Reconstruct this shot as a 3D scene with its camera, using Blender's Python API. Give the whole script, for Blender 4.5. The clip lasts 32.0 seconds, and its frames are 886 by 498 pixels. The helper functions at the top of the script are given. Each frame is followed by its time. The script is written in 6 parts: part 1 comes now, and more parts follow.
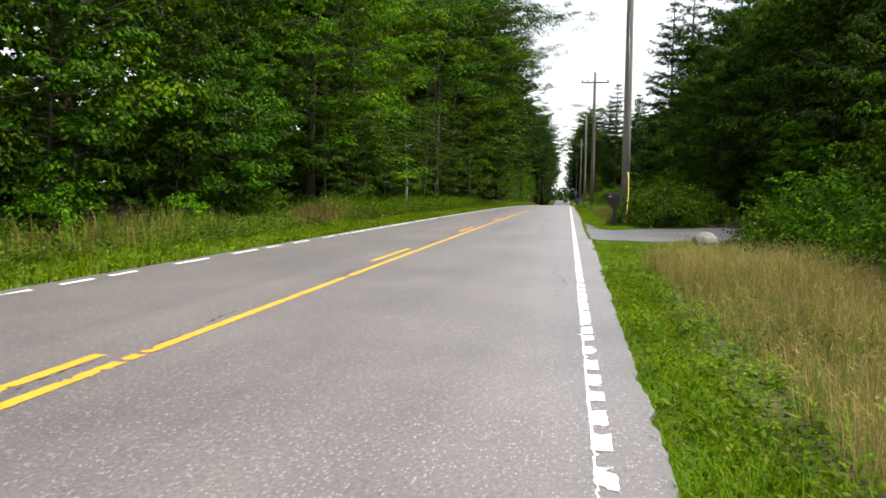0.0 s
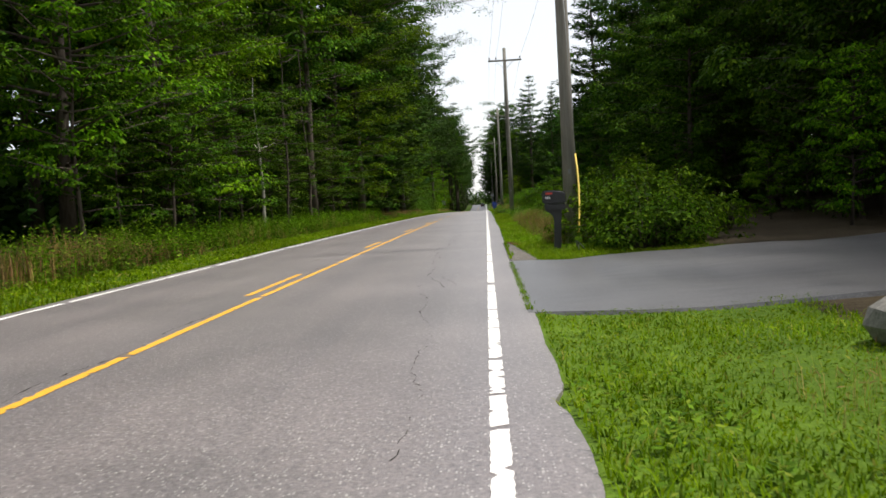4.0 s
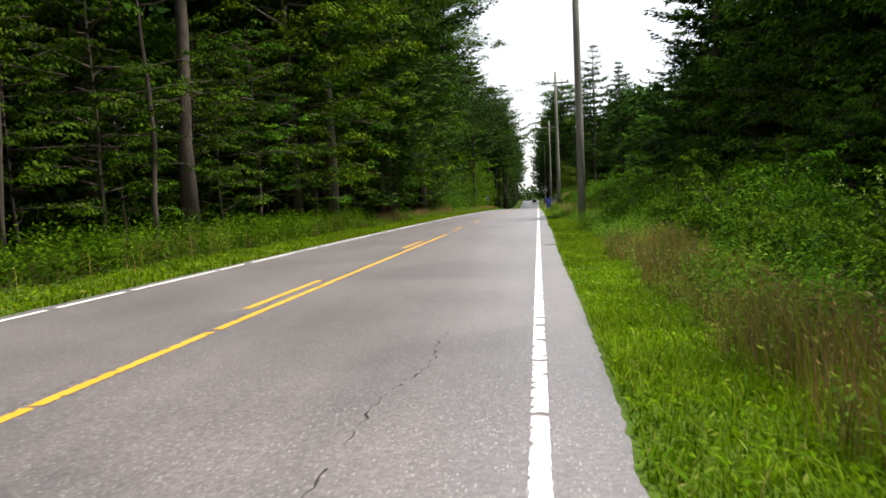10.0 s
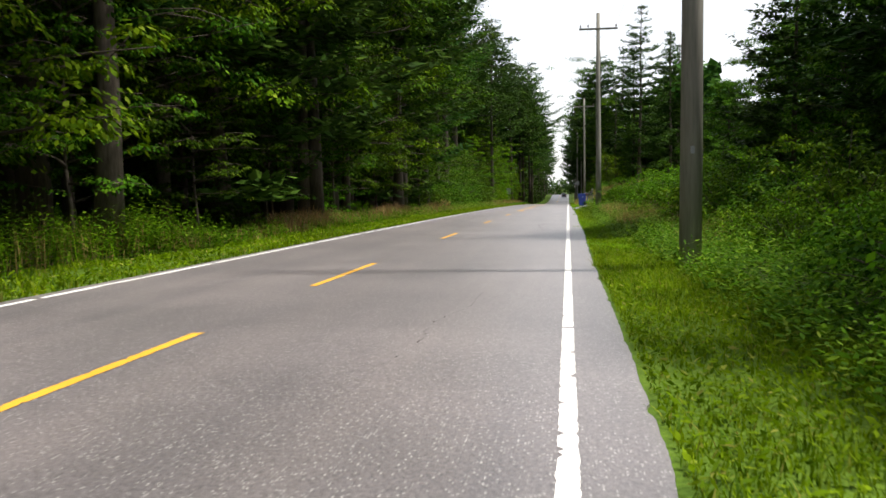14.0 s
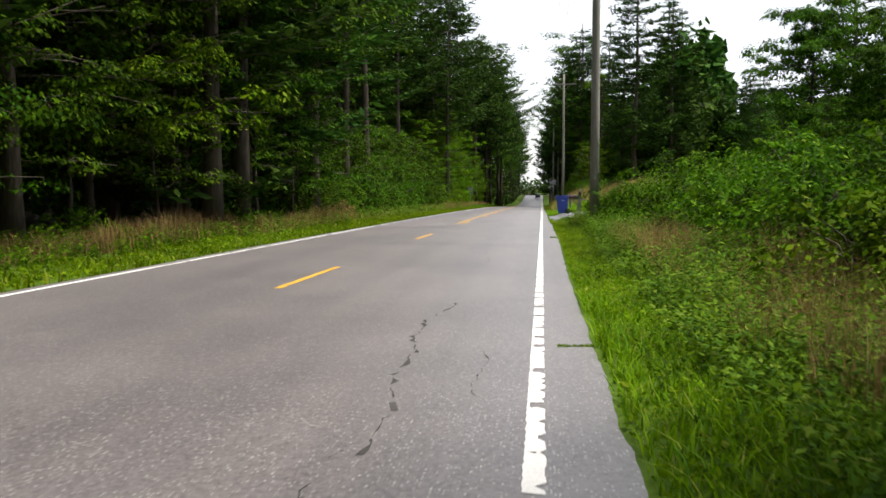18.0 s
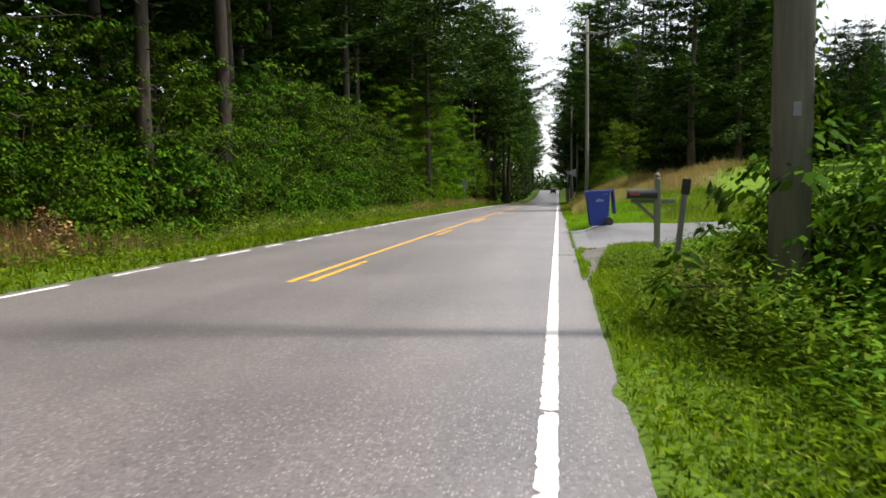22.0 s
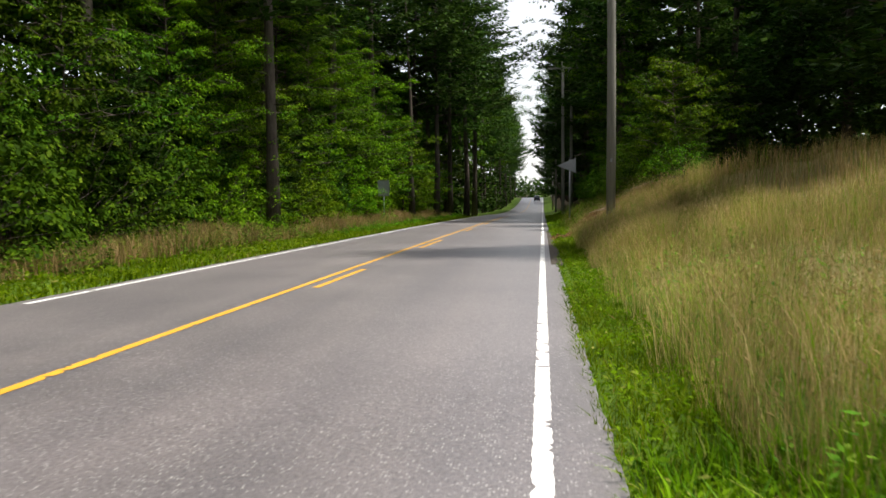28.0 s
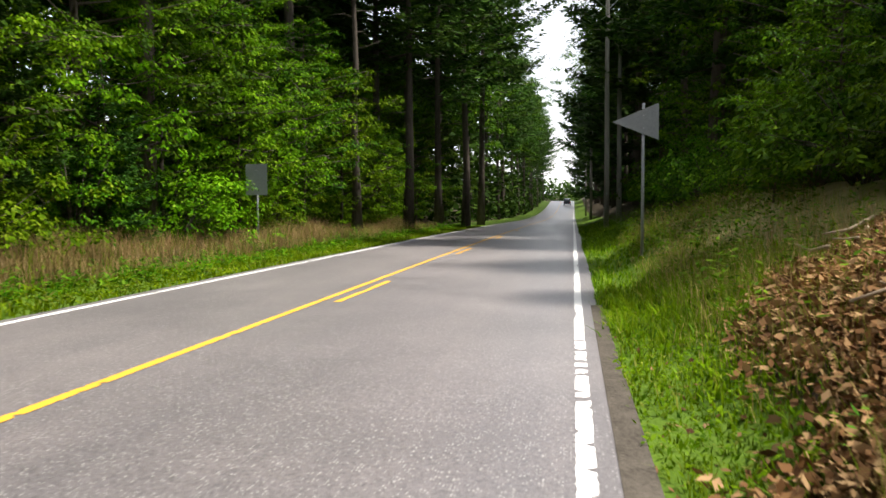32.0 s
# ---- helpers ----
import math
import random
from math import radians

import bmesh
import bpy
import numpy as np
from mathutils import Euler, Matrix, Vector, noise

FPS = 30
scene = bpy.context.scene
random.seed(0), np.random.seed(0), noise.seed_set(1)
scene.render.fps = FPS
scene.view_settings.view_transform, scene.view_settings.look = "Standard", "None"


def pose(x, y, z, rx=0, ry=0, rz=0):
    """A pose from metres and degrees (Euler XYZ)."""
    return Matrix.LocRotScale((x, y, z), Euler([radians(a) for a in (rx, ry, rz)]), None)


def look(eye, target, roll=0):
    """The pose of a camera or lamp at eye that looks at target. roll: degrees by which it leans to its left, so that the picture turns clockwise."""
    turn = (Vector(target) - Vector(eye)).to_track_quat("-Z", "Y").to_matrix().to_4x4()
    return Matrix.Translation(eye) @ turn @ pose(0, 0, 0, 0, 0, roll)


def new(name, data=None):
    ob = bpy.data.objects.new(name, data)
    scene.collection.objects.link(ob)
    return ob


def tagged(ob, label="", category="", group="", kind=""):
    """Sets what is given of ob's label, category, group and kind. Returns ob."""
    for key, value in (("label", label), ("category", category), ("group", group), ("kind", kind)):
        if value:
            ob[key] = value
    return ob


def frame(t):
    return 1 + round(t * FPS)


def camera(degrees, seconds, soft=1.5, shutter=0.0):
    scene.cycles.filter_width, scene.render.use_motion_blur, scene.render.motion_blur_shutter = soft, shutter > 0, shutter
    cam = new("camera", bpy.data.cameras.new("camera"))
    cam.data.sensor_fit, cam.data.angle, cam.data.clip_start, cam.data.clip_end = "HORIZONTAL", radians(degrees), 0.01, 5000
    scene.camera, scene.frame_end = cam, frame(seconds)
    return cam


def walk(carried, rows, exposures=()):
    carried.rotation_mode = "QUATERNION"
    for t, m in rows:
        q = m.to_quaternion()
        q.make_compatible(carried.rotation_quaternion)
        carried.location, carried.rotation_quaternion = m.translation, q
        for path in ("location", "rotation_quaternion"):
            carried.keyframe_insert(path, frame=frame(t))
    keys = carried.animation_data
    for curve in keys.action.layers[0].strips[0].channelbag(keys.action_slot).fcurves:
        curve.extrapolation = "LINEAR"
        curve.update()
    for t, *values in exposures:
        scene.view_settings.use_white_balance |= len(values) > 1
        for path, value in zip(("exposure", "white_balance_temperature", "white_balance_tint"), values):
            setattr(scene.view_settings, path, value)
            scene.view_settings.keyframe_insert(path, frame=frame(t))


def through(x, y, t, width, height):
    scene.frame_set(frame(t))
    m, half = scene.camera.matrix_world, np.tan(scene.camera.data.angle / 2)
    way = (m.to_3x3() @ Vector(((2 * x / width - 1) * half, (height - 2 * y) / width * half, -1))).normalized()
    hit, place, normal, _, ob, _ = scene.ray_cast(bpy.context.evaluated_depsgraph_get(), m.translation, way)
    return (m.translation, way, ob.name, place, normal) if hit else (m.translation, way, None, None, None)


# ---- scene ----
cam = camera(54.1, 32.0, soft=1.6, shutter=0.14)


def road_z(y):
    """Height of the road along its line: a long gentle crest, then a dip and a far rise."""
    if y < 270.0:
        return -max(y, 0.0) ** 2 / 22000.0
    d = min(y, 430.0) - 270.0
    z = -270.0 ** 2 / 22000.0 - 270.0 / 11000.0 * d + 0.000176 * d * d
    return z - 0.012 * max(y - 430.0, 0.0) if y > 430.0 else z


def road_slope(y):
    return (road_z(y + 0.5) - road_z(y - 0.5))


ROWS = [
    (0.0, -0.188, -0.026, 1.215, 86.15, -0.94, 8.24),
    (0.5, -0.136, 1.797, 1.230, 86.56, 2.11, 5.64),
    (1.0, -0.087, 3.523, 1.213, 86.36, 1.93, 4.22),
    (1.5, -0.067, 5.286, 1.216, 86.00, 0.28, 4.00),
    (2.0, -0.013, 7.101, 1.214, 86.13, -0.70, 6.01),
    (2.5, -0.015, 8.863, 1.220, 85.81, -1.26, 8.60),
    (3.0, -0.022, 10.647, 1.228, 86.09, -0.28, 10.17),
    (3.5, 0.017, 12.514, 1.225, 86.46, 1.70, 6.11),
    (5.5, -0.141, 19.924, 1.183, 87.17, 3.58, -0.13),
    (6.0, -0.131, 21.756, 1.191, 85.90, -4.12, 6.74),
    (6.5, -0.140, 23.738, 1.193, 86.59, -3.29, 15.24),
    (7.0, -0.172, 25.898, 1.209, 87.58, 5.89, 5.89),
    (7.5, -0.158, 28.076, 1.223, 86.91, 0.49, 3.06),
    (8.0, -0.126, 30.441, 1.225, 86.45, -1.22, 8.73),
    (8.5, -0.067, 33.158, 1.203, 86.67, 0.71, 3.48),
    (9.0, -0.002, 35.873, 1.180, 86.36, -1.55, 5.96),
    (9.5, -0.000, 38.202, 1.172, 86.35, -1.81, 8.66),
    (10.0, 0.031, 40.994, 1.220, 86.68, 2.31, 6.25),
    (10.5, 0.031, 43.868, 1.223, 86.18, -0.03, 8.00),
    (11.0, 0.059, 46.765, 1.235, 86.17, 0.98, 7.69),
    (11.5, 0.033, 49.551, 1.226, 86.13, 0.25, 7.19),
    (12.0, 0.032, 52.448, 1.215, 86.19, -0.16, 10.01),
    (12.5, 0.024, 55.317, 1.199, 86.33, 0.60, 7.32),
    (13.0, -0.000, 58.255, 1.210, 86.21, 0.25, 8.62),
    (13.5, -0.016, 61.253, 1.207, 86.32, 1.00, 6.98),
    (14.0, 0.005, 64.099, 1.208, 86.26, 0.73, 8.19),
    (14.5, 0.155, 66.856, 1.211, 86.27, 1.83, 7.78),
    (16.5, -0.064, 78.393, 1.205, 86.76, 0.96, 6.44),
    (17.0, -0.015, 81.403, 1.204, 86.36, -0.44, 6.13),
    (17.5, 0.018, 84.741, 1.212, 86.24, -0.93, 7.97),
    (18.0, 0.025, 87.983, 1.216, 86.31, -0.09, 6.52),
    (18.5, 0.030, 90.985, 1.211, 86.07, -1.33, 7.25),
    (19.0, 0.034, 94.036, 1.194, 86.41, -0.34, 8.10),
    (19.5, 0.002, 97.140, 1.190, 86.42, 0.37, 7.24),
    (20.0, 0.036, 100.309, 1.199, 86.20, -1.04, 7.34),
    (20.5, 0.036, 103.439, 1.195, 86.27, -0.58, 8.13),
    (21.0, -0.002, 106.665, 1.183, 86.22, -0.92, 8.14),
    (21.5, -0.016, 109.815, 1.199, 86.38, 1.18, 6.17),
    (22.0, 0.046, 112.768, 1.194, 86.15, 0.34, 7.55),
    (22.5, 0.050, 115.830, 1.203, 86.01, -0.26, 7.45),
    (23.0, 0.039, 119.059, 1.201, 86.33, -0.38, 8.37),
    (23.5, 0.008, 122.132, 1.195, 86.61, -0.46, 7.05),
    (24.0, 0.019, 125.136, 1.192, 86.68, -1.14, 8.07),
    (24.5, 0.027, 128.066, 1.191, 87.18, 0.10, 9.01),
    (26.5, -0.019, 139.708, 1.200, 86.77, 3.24, 8.73),
    (27.0, -0.060, 142.599, 1.198, 86.94, 2.77, 6.43),
    (27.5, -0.032, 145.458, 1.202, 86.91, 0.79, 7.38),
    (28.0, 0.002, 148.475, 1.217, 86.83, 0.43, 6.54),
    (28.5, 0.025, 151.708, 1.191, 86.59, -0.22, 8.04),
    (29.0, -0.008, 154.939, 1.206, 86.64, -0.18, 8.86),
    (29.5, 0.021, 158.095, 1.215, 87.18, 2.67, 7.46),
    (30.0, 0.030, 161.181, 1.221, 86.62, 0.14, 5.96),
    (30.5, -0.048, 164.136, 1.220, 85.87, -2.16, 7.71),
    (31.0, 0.001, 167.148, 1.249, 85.51, -1.08, 8.14),
    (31.5, 0.064, 170.448, 1.258, 86.66, 1.46, 10.06),
    (32.0, -0.070, 173.600, 1.287, 87.17, 0.13, 8.52),
]


def rider(x, y, h, rx, ry, rz):
    return Matrix.Translation((x, y, road_z(y) + h)) @ Matrix.Rotation(math.atan(road_slope(y)), 4, "X") @ pose(0, 0, 0, rx, ry, rz)


walk(cam, [(t, rider(x, y, h, rx, ry, rz)) for t, x, y, h, rx, ry, rz in ROWS], exposures=[(0.0, 0.92), (2.0, 0.55), (3.5, 0.6), (6.0, 0.86), (7.0, 0.78), (9.0, 0.84), (11.0, 1.05), (13.5, 1.0), (17.0, 0.82), (20.0, 1.05), (22.0, 0.88), (24.0, 0.88), (28.0, 0.82), (29.0, 0.58), (30.0, 0.95), (31.0, 1.45), (32.0, 1.35)])

# ---- light: thin bright cloud with a veiled sun, high over the right-hand woods ----
SUN_EL, SUN_AZ = radians(62), radians(87)
world = bpy.data.worlds.new("hazy_sky")
scene.world = world
world.use_nodes = True
wn, wl = world.node_tree.nodes, world.node_tree.links
sky = wn.new("ShaderNodeTexSky")
sky.sky_type, sky.sun_disc = "NISHITA", False
sky.sun_elevation, sky.sun_rotation = SUN_EL, SUN_AZ
sky.dust_density, sky.air_density = 1.5, 1.0
milk = wn.new("ShaderNodeMix")
milk.data_type = "RGBA"
milk.inputs["Factor"].default_value = 0.75
milk.inputs["B"].default_value = (5.1, 5.08, 5.08, 1)
wl.new(sky.outputs["Color"], milk.inputs["A"])
wl.new(milk.outputs["Result"], wn["Background"].inputs["Color"])
wn["Background"].inputs["Strength"].default_value = 0.14
sun = new("sun", bpy.data.lights.new("sun", "SUN"))
sun.data.energy, sun.data.angle, sun.data.color = 3.8, radians(5.0), (1.0, 0.94, 0.85)
to_sun = Vector((math.cos(SUN_EL) * math.sin(SUN_AZ), math.cos(SUN_EL) * math.cos(SUN_AZ), math.sin(SUN_EL)))
sun.matrix_world = look(to_sun * 60, (0, 0, 0))

# ---- materials ----


def node(tree, kind, **inputs):
    n = tree.nodes.new(kind)
    for key, value in inputs.items():
        n.inputs[key.replace("_", " ")].default_value = value
    return n


def ramp(tree, fac, stops):
    n = tree.nodes.new("ShaderNodeValToRGB")
    els = n.color_ramp.elements
    while len(els) < len(stops):
        els.new(0.5)
    for el, (p, c) in zip(els, stops):
        el.position, el.color = p, (*c, 1)
    tree.links.new(fac, n.inputs["Fac"])
    return n.outputs["Color"]


def mixed(tree, fac, a, b, mode="MIX"):
    n = tree.nodes.new("ShaderNodeMix")
    n.data_type, n.blend_type = "RGBA", mode
    for sock, v in ((n.inputs["Factor"], fac), (n.inputs["A"], a), (n.inputs["B"], b)):
        if isinstance(v, (int, float)):
            sock.default_value = v
        elif isinstance(v, tuple):
            sock.default_value = (*v, 1)
        else:
            tree.links.new(v, sock)
    return n.outputs["Result"]


def noise_at(tree, coords, scale, detail=4.0, rough=0.6):
    n = node(tree, "ShaderNodeTexNoise", Scale=scale, Detail=detail, Roughness=rough)
    tree.links.new(coords, n.inputs["Vector"])
    return n.outputs["Fac"]


def mapped(tree, scale=(1, 1, 1)):
    tc, mp = tree.nodes.new("ShaderNodeTexCoord"), tree.nodes.new("ShaderNodeMapping")
    mp.inputs["Scale"].default_value = scale
    tree.links.new(tc.outputs["Object"], mp.inputs["Vector"])
    return mp.outputs["Vector"]


def material(name, dark, light, rough=0.7, coarse=2.0, fine=60.0, bump=0.2, metal=0.0, stretch=(1, 1, 1), depth=0.01, vary=0.0, span=0.2):
    """A surface with two scales of variation, coarse stains and fine grain, and a fine relief."""
    m = bpy.data.materials.new(name)
    m.use_nodes = True
    t = m.node_tree
    b = t.nodes["Principled BSDF"]
    co = mapped(t, stretch)
    a, f = noise_at(t, co, coarse), noise_at(t, co, fine, 3)
    both = t.nodes.new("ShaderNodeMath")
    both.operation = "MULTIPLY_ADD"
    t.links.new(f, both.inputs[0])
    both.inputs[1].default_value = 0.5
    half = t.nodes.new("ShaderNodeMath")
    half.operation = "MULTIPLY"
    t.links.new(a, half.inputs[0])
    half.inputs[1].default_value = 0.5
    t.links.new(half.outputs[0], both.inputs[2])
    col = ramp(t, both.outputs[0], [(0.5 - span, dark), (0.5 + span, light)])
    if vary:
        info = t.nodes.new("ShaderNodeObjectInfo")
        hsv = t.nodes.new("ShaderNodeHueSaturation")
        mr = node(t, "ShaderNodeMapRange", To_Min=1 - vary, To_Max=1 + vary)
        t.links.new(info.outputs["Random"], mr.inputs["Value"])
        t.links.new(mr.outputs["Result"], hsv.inputs["Value"])
        t.links.new(col, hsv.inputs["Color"])
        col = hsv.outputs["Color"]
    t.links.new(col, b.inputs["Base Color"])
    b.inputs["Roughness"].default_value, b.inputs["Metallic"].default_value = rough, metal
    if rough > 0.88:
        b.inputs["Specular IOR Level"].default_value = 0.1
    if bump:
        bp = node(t, "ShaderNodeBump", Strength=bump, Distance=depth)
        t.links.new(both.outputs[0], bp.inputs["Height"])
        t.links.new(bp.outputs["Normal"], b.inputs["Normal"])
    return m


def foliage(name, stops, through=0.3, rough=0.6, spec=0.025):
    """Leaves: hue by leaf and by plant, light passes partly through."""
    m = bpy.data.materials.new(name)
    m.use_nodes = True
    t = m.node_tree
    b, out = t.nodes["Principled BSDF"], t.nodes["Material Output"]
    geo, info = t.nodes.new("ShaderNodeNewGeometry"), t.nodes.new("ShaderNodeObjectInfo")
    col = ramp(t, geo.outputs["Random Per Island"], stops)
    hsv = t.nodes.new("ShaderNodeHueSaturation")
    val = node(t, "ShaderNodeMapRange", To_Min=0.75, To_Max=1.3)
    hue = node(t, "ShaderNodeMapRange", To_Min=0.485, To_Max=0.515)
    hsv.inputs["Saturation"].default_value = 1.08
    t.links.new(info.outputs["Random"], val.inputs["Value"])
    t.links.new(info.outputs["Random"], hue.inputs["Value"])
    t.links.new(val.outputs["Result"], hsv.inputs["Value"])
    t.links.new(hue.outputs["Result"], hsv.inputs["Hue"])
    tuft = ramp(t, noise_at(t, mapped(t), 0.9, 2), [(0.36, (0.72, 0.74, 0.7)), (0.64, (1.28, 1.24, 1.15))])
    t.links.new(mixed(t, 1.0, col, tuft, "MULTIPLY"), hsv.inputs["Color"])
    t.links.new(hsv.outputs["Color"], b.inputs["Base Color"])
    b.inputs["Roughness"].default_value = rough
    b.inputs["Specular IOR Level"].default_value = spec
    tr = t.nodes.new("ShaderNodeBsdfTranslucent")
    t.links.new(hsv.outputs["Color"], tr.inputs["Color"])
    mx = t.nodes.new("ShaderNodeMixShader")
    mx.inputs["Fac"].default_value = through
    t.links.new(b.outputs["BSDF"], mx.inputs[1])
    t.links.new(tr.outputs["BSDF"], mx.inputs[2])
    t.links.new(mx.outputs["Shader"], out.inputs["Surface"])
    return m


def asphalt(name, dark, light, fleck):
    m = bpy.data.materials.new(name)
    m.use_nodes = True
    t = m.node_tree
    b = t.nodes["Principled BSDF"]
    co = mapped(t)
    lanes = mapped(t, (1.6, 0.05, 1))
    patch = ramp(t, noise_at(t, co, 0.35, 5), [(0.35, dark), (0.65, light)])
    streak = ramp(t, noise_at(t, lanes, 1.0, 3), [(0.35, (0.88, 0.885, 0.9)), (0.65, (1.06, 1.05, 1.04))])
    col = mixed(t, 1.0, patch, streak, "MULTIPLY")
    grit = noise_at(t, co, 38.0, 4, 0.75)
    col = mixed(t, 1.0, col, ramp(t, grit, [(0.3, (0.45, 0.45, 0.46)), (0.7, (1.5, 1.48, 1.46))]), "MULTIPLY")
    vor = node(t, "ShaderNodeTexVoronoi", Scale=55.0)
    t.links.new(co, vor.inputs["Vector"])
    sep = t.nodes.new("ShaderNodeSeparateColor")
    t.links.new(vor.outputs["Color"], sep.inputs["Color"])
    chips = ramp(t, sep.outputs["Red"], [(0.8, (0, 0, 0)), (0.86, (0.85, 0.85, 0.85))])
    near = ramp(t, vor.outputs["Distance"], [(0.25, (1, 1, 1)), (0.45, (0, 0, 0))])
    col = mixed(t, mixed(t, 1.0, chips, near, "MULTIPLY"), col, fleck)
    t.links.new(col, b.inputs["Base Color"])
    b.inputs["Roughness"].default_value, b.inputs["Specular IOR Level"].default_value = 0.42, 1.0
    bp = node(t, "ShaderNodeBump", Strength=0.35, Distance=0.006)
    t.links.new(grit, bp.inputs["Height"])
    t.links.new(bp.outputs["Normal"], b.inputs["Normal"])
    return m


M_ROAD = asphalt("old_asphalt", (0.121, 0.111, 0.113), (0.171, 0.154, 0.155), (0.46, 0.45, 0.43))
M_DRIVE = asphalt("drive_asphalt", (0.1, 0.099, 0.101), (0.15, 0.146, 0.147), (0.27, 0.27, 0.27))
M_DARKDRIVE = asphalt("newer_drive_asphalt", (0.048, 0.048, 0.052), (0.075, 0.074, 0.078), (0.15, 0.15, 0.15))
M_WHITE = material("worn_white_paint", (0.6, 0.59, 0.57), (0.82, 0.81, 0.79), 0.6, 1.5, 70, 0.3)
M_YELLOW = material("worn_yellow_paint", (0.52, 0.27, 0.016), (0.72, 0.385, 0.03), 0.6, 1.5, 70, 0.3)
M_TAR = material("crack_fill", (0.025, 0.023, 0.021), (0.075, 0.068, 0.062), 0.8, 3, 40, 0.4)
M_SOIL = material("woodland_soil", (0.025, 0.019, 0.012), (0.07, 0.055, 0.032), 0.95, 0.6, 9, 0.8, depth=0.06)
M_BARK = material("tree_bark", (0.03, 0.024, 0.019), (0.11, 0.092, 0.075), 0.9, 2, 14, 0.9, stretch=(1, 1, 0.22), depth=0.04, vary=0.3)
M_BIRCH = material("pale_bark", (0.22, 0.2, 0.17), (0.55, 0.52, 0.46), 0.8, 1.5, 14, 0.5, stretch=(1, 1, 2.5))
M_POLE = material("weathered_pole", (0.105, 0.1, 0.083), (0.24, 0.228, 0.195), 0.85, 1.2, 22, 0.6, stretch=(1, 1, 0.08), vary=0.2)
M_STEEL = material("galvanised_steel", (0.3, 0.31, 0.32), (0.48, 0.49, 0.5), 0.42, 3, 40, 0.1, metal=0.85)
M_SIGNBACK = material("sign_back_aluminium", (0.17, 0.18, 0.19), (0.27, 0.28, 0.29), 0.55, 2, 30, 0.05, metal=0.1)
M_WIRE = material("cable", (0.015, 0.015, 0.016), (0.03, 0.03, 0.03), 0.6, 3, 30, 0.0)
M_GLASS = material("brown_insulator", (0.04, 0.025, 0.018), (0.08, 0.05, 0.03), 0.25, 3, 30, 0.0)
M_BLACK = material("black_plastic", (0.012, 0.012, 0.014), (0.03, 0.03, 0.033), 0.5, 3, 80, 0.15, depth=0.002)
M_RED = material("red_flag_plastic", (0.42, 0.03, 0.02), (0.6, 0.06, 0.04), 0.45, 4, 60, 0.05)
M_LETTER = material("white_figures", (0.6, 0.6, 0.6), (0.78, 0.78, 0.78), 0.5, 4, 60, 0.0)
M_GUARD = material("yellow_guard_plastic", (0.55, 0.38, 0.05), (0.8, 0.62, 0.12), 0.5, 3, 40, 0.05)
M_BLUE = material("blue_bin_plastic", (0.012, 0.035, 0.22), (0.02, 0.055, 0.32), 0.5, 2, 60, 0.1, depth=0.002)
M_LOGO = material("pale_blue_print", (0.25, 0.35, 0.5), (0.4, 0.48, 0.6), 0.6, 8, 50, 0.0)
M_POST = material("weathered_grey_wood", (0.1, 0.11, 0.09), (0.25, 0.25, 0.21), 0.85, 3, 30, 0.5, stretch=(1, 1, 0.1))
M_BOXMETAL = material("black_enamel", (0.012, 0.012, 0.014), (0.03, 0.03, 0.035), 0.3, 3, 60, 0.03)
M_DEADLEAF = foliage("dead_leaves", [(0.0, (0.07, 0.036, 0.018)), (0.5, (0.17, 0.095, 0.046)), (1.0, (0.34, 0.23, 0.13))], 0.1, 0.8, 0.1)
M_STICK = material("dry_sticks", (0.16, 0.11, 0.07), (0.36, 0.28, 0.19), 0.85, 4, 30, 0.3, vary=0.25)
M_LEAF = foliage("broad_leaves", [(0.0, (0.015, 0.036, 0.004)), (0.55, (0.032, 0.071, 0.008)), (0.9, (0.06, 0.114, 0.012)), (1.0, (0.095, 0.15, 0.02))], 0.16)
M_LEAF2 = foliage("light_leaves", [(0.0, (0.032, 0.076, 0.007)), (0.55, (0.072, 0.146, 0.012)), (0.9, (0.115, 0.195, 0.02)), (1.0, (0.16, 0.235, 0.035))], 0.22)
# needle green of the pines; also serves as painted shade on the inner woods
M_NEEDLE_AND_SHADE = foliage("pine_needles", [(0.0, (0.013, 0.031, 0.007)), (0.6, (0.029, 0.063, 0.013)), (1.0, (0.06, 0.108, 0.022))], 0.16, 0.6, 0.025)
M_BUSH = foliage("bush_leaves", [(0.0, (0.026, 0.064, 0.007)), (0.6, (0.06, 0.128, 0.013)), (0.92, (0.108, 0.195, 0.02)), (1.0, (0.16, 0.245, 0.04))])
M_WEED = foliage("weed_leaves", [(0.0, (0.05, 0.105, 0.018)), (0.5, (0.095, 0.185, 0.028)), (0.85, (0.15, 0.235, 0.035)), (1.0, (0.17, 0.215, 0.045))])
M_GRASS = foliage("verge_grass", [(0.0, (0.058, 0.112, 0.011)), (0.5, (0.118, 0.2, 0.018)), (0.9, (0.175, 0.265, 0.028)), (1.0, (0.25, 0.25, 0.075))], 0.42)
M_HAY = foliage("dry_tall_grass", [(0.0, (0.13, 0.115, 0.04)), (0.4, (0.23, 0.17, 0.075)), (0.8, (0.35, 0.255, 0.13)), (1.0, (0.47, 0.36, 0.2))], 0.4, 0.7, 0.15)
M_RUST = foliage("rusty_seed_heads", [(0.0, (0.09, 0.1, 0.035)), (0.5, (0.2, 0.12, 0.06)), (1.0, (0.3, 0.19, 0.1))], 0.3, 0.7, 0.15)
M_CARPAINT = material("dark_car_paint", (0.01, 0.012, 0.018), (0.016, 0.018, 0.026), 0.25, 2, 30, 0.0)
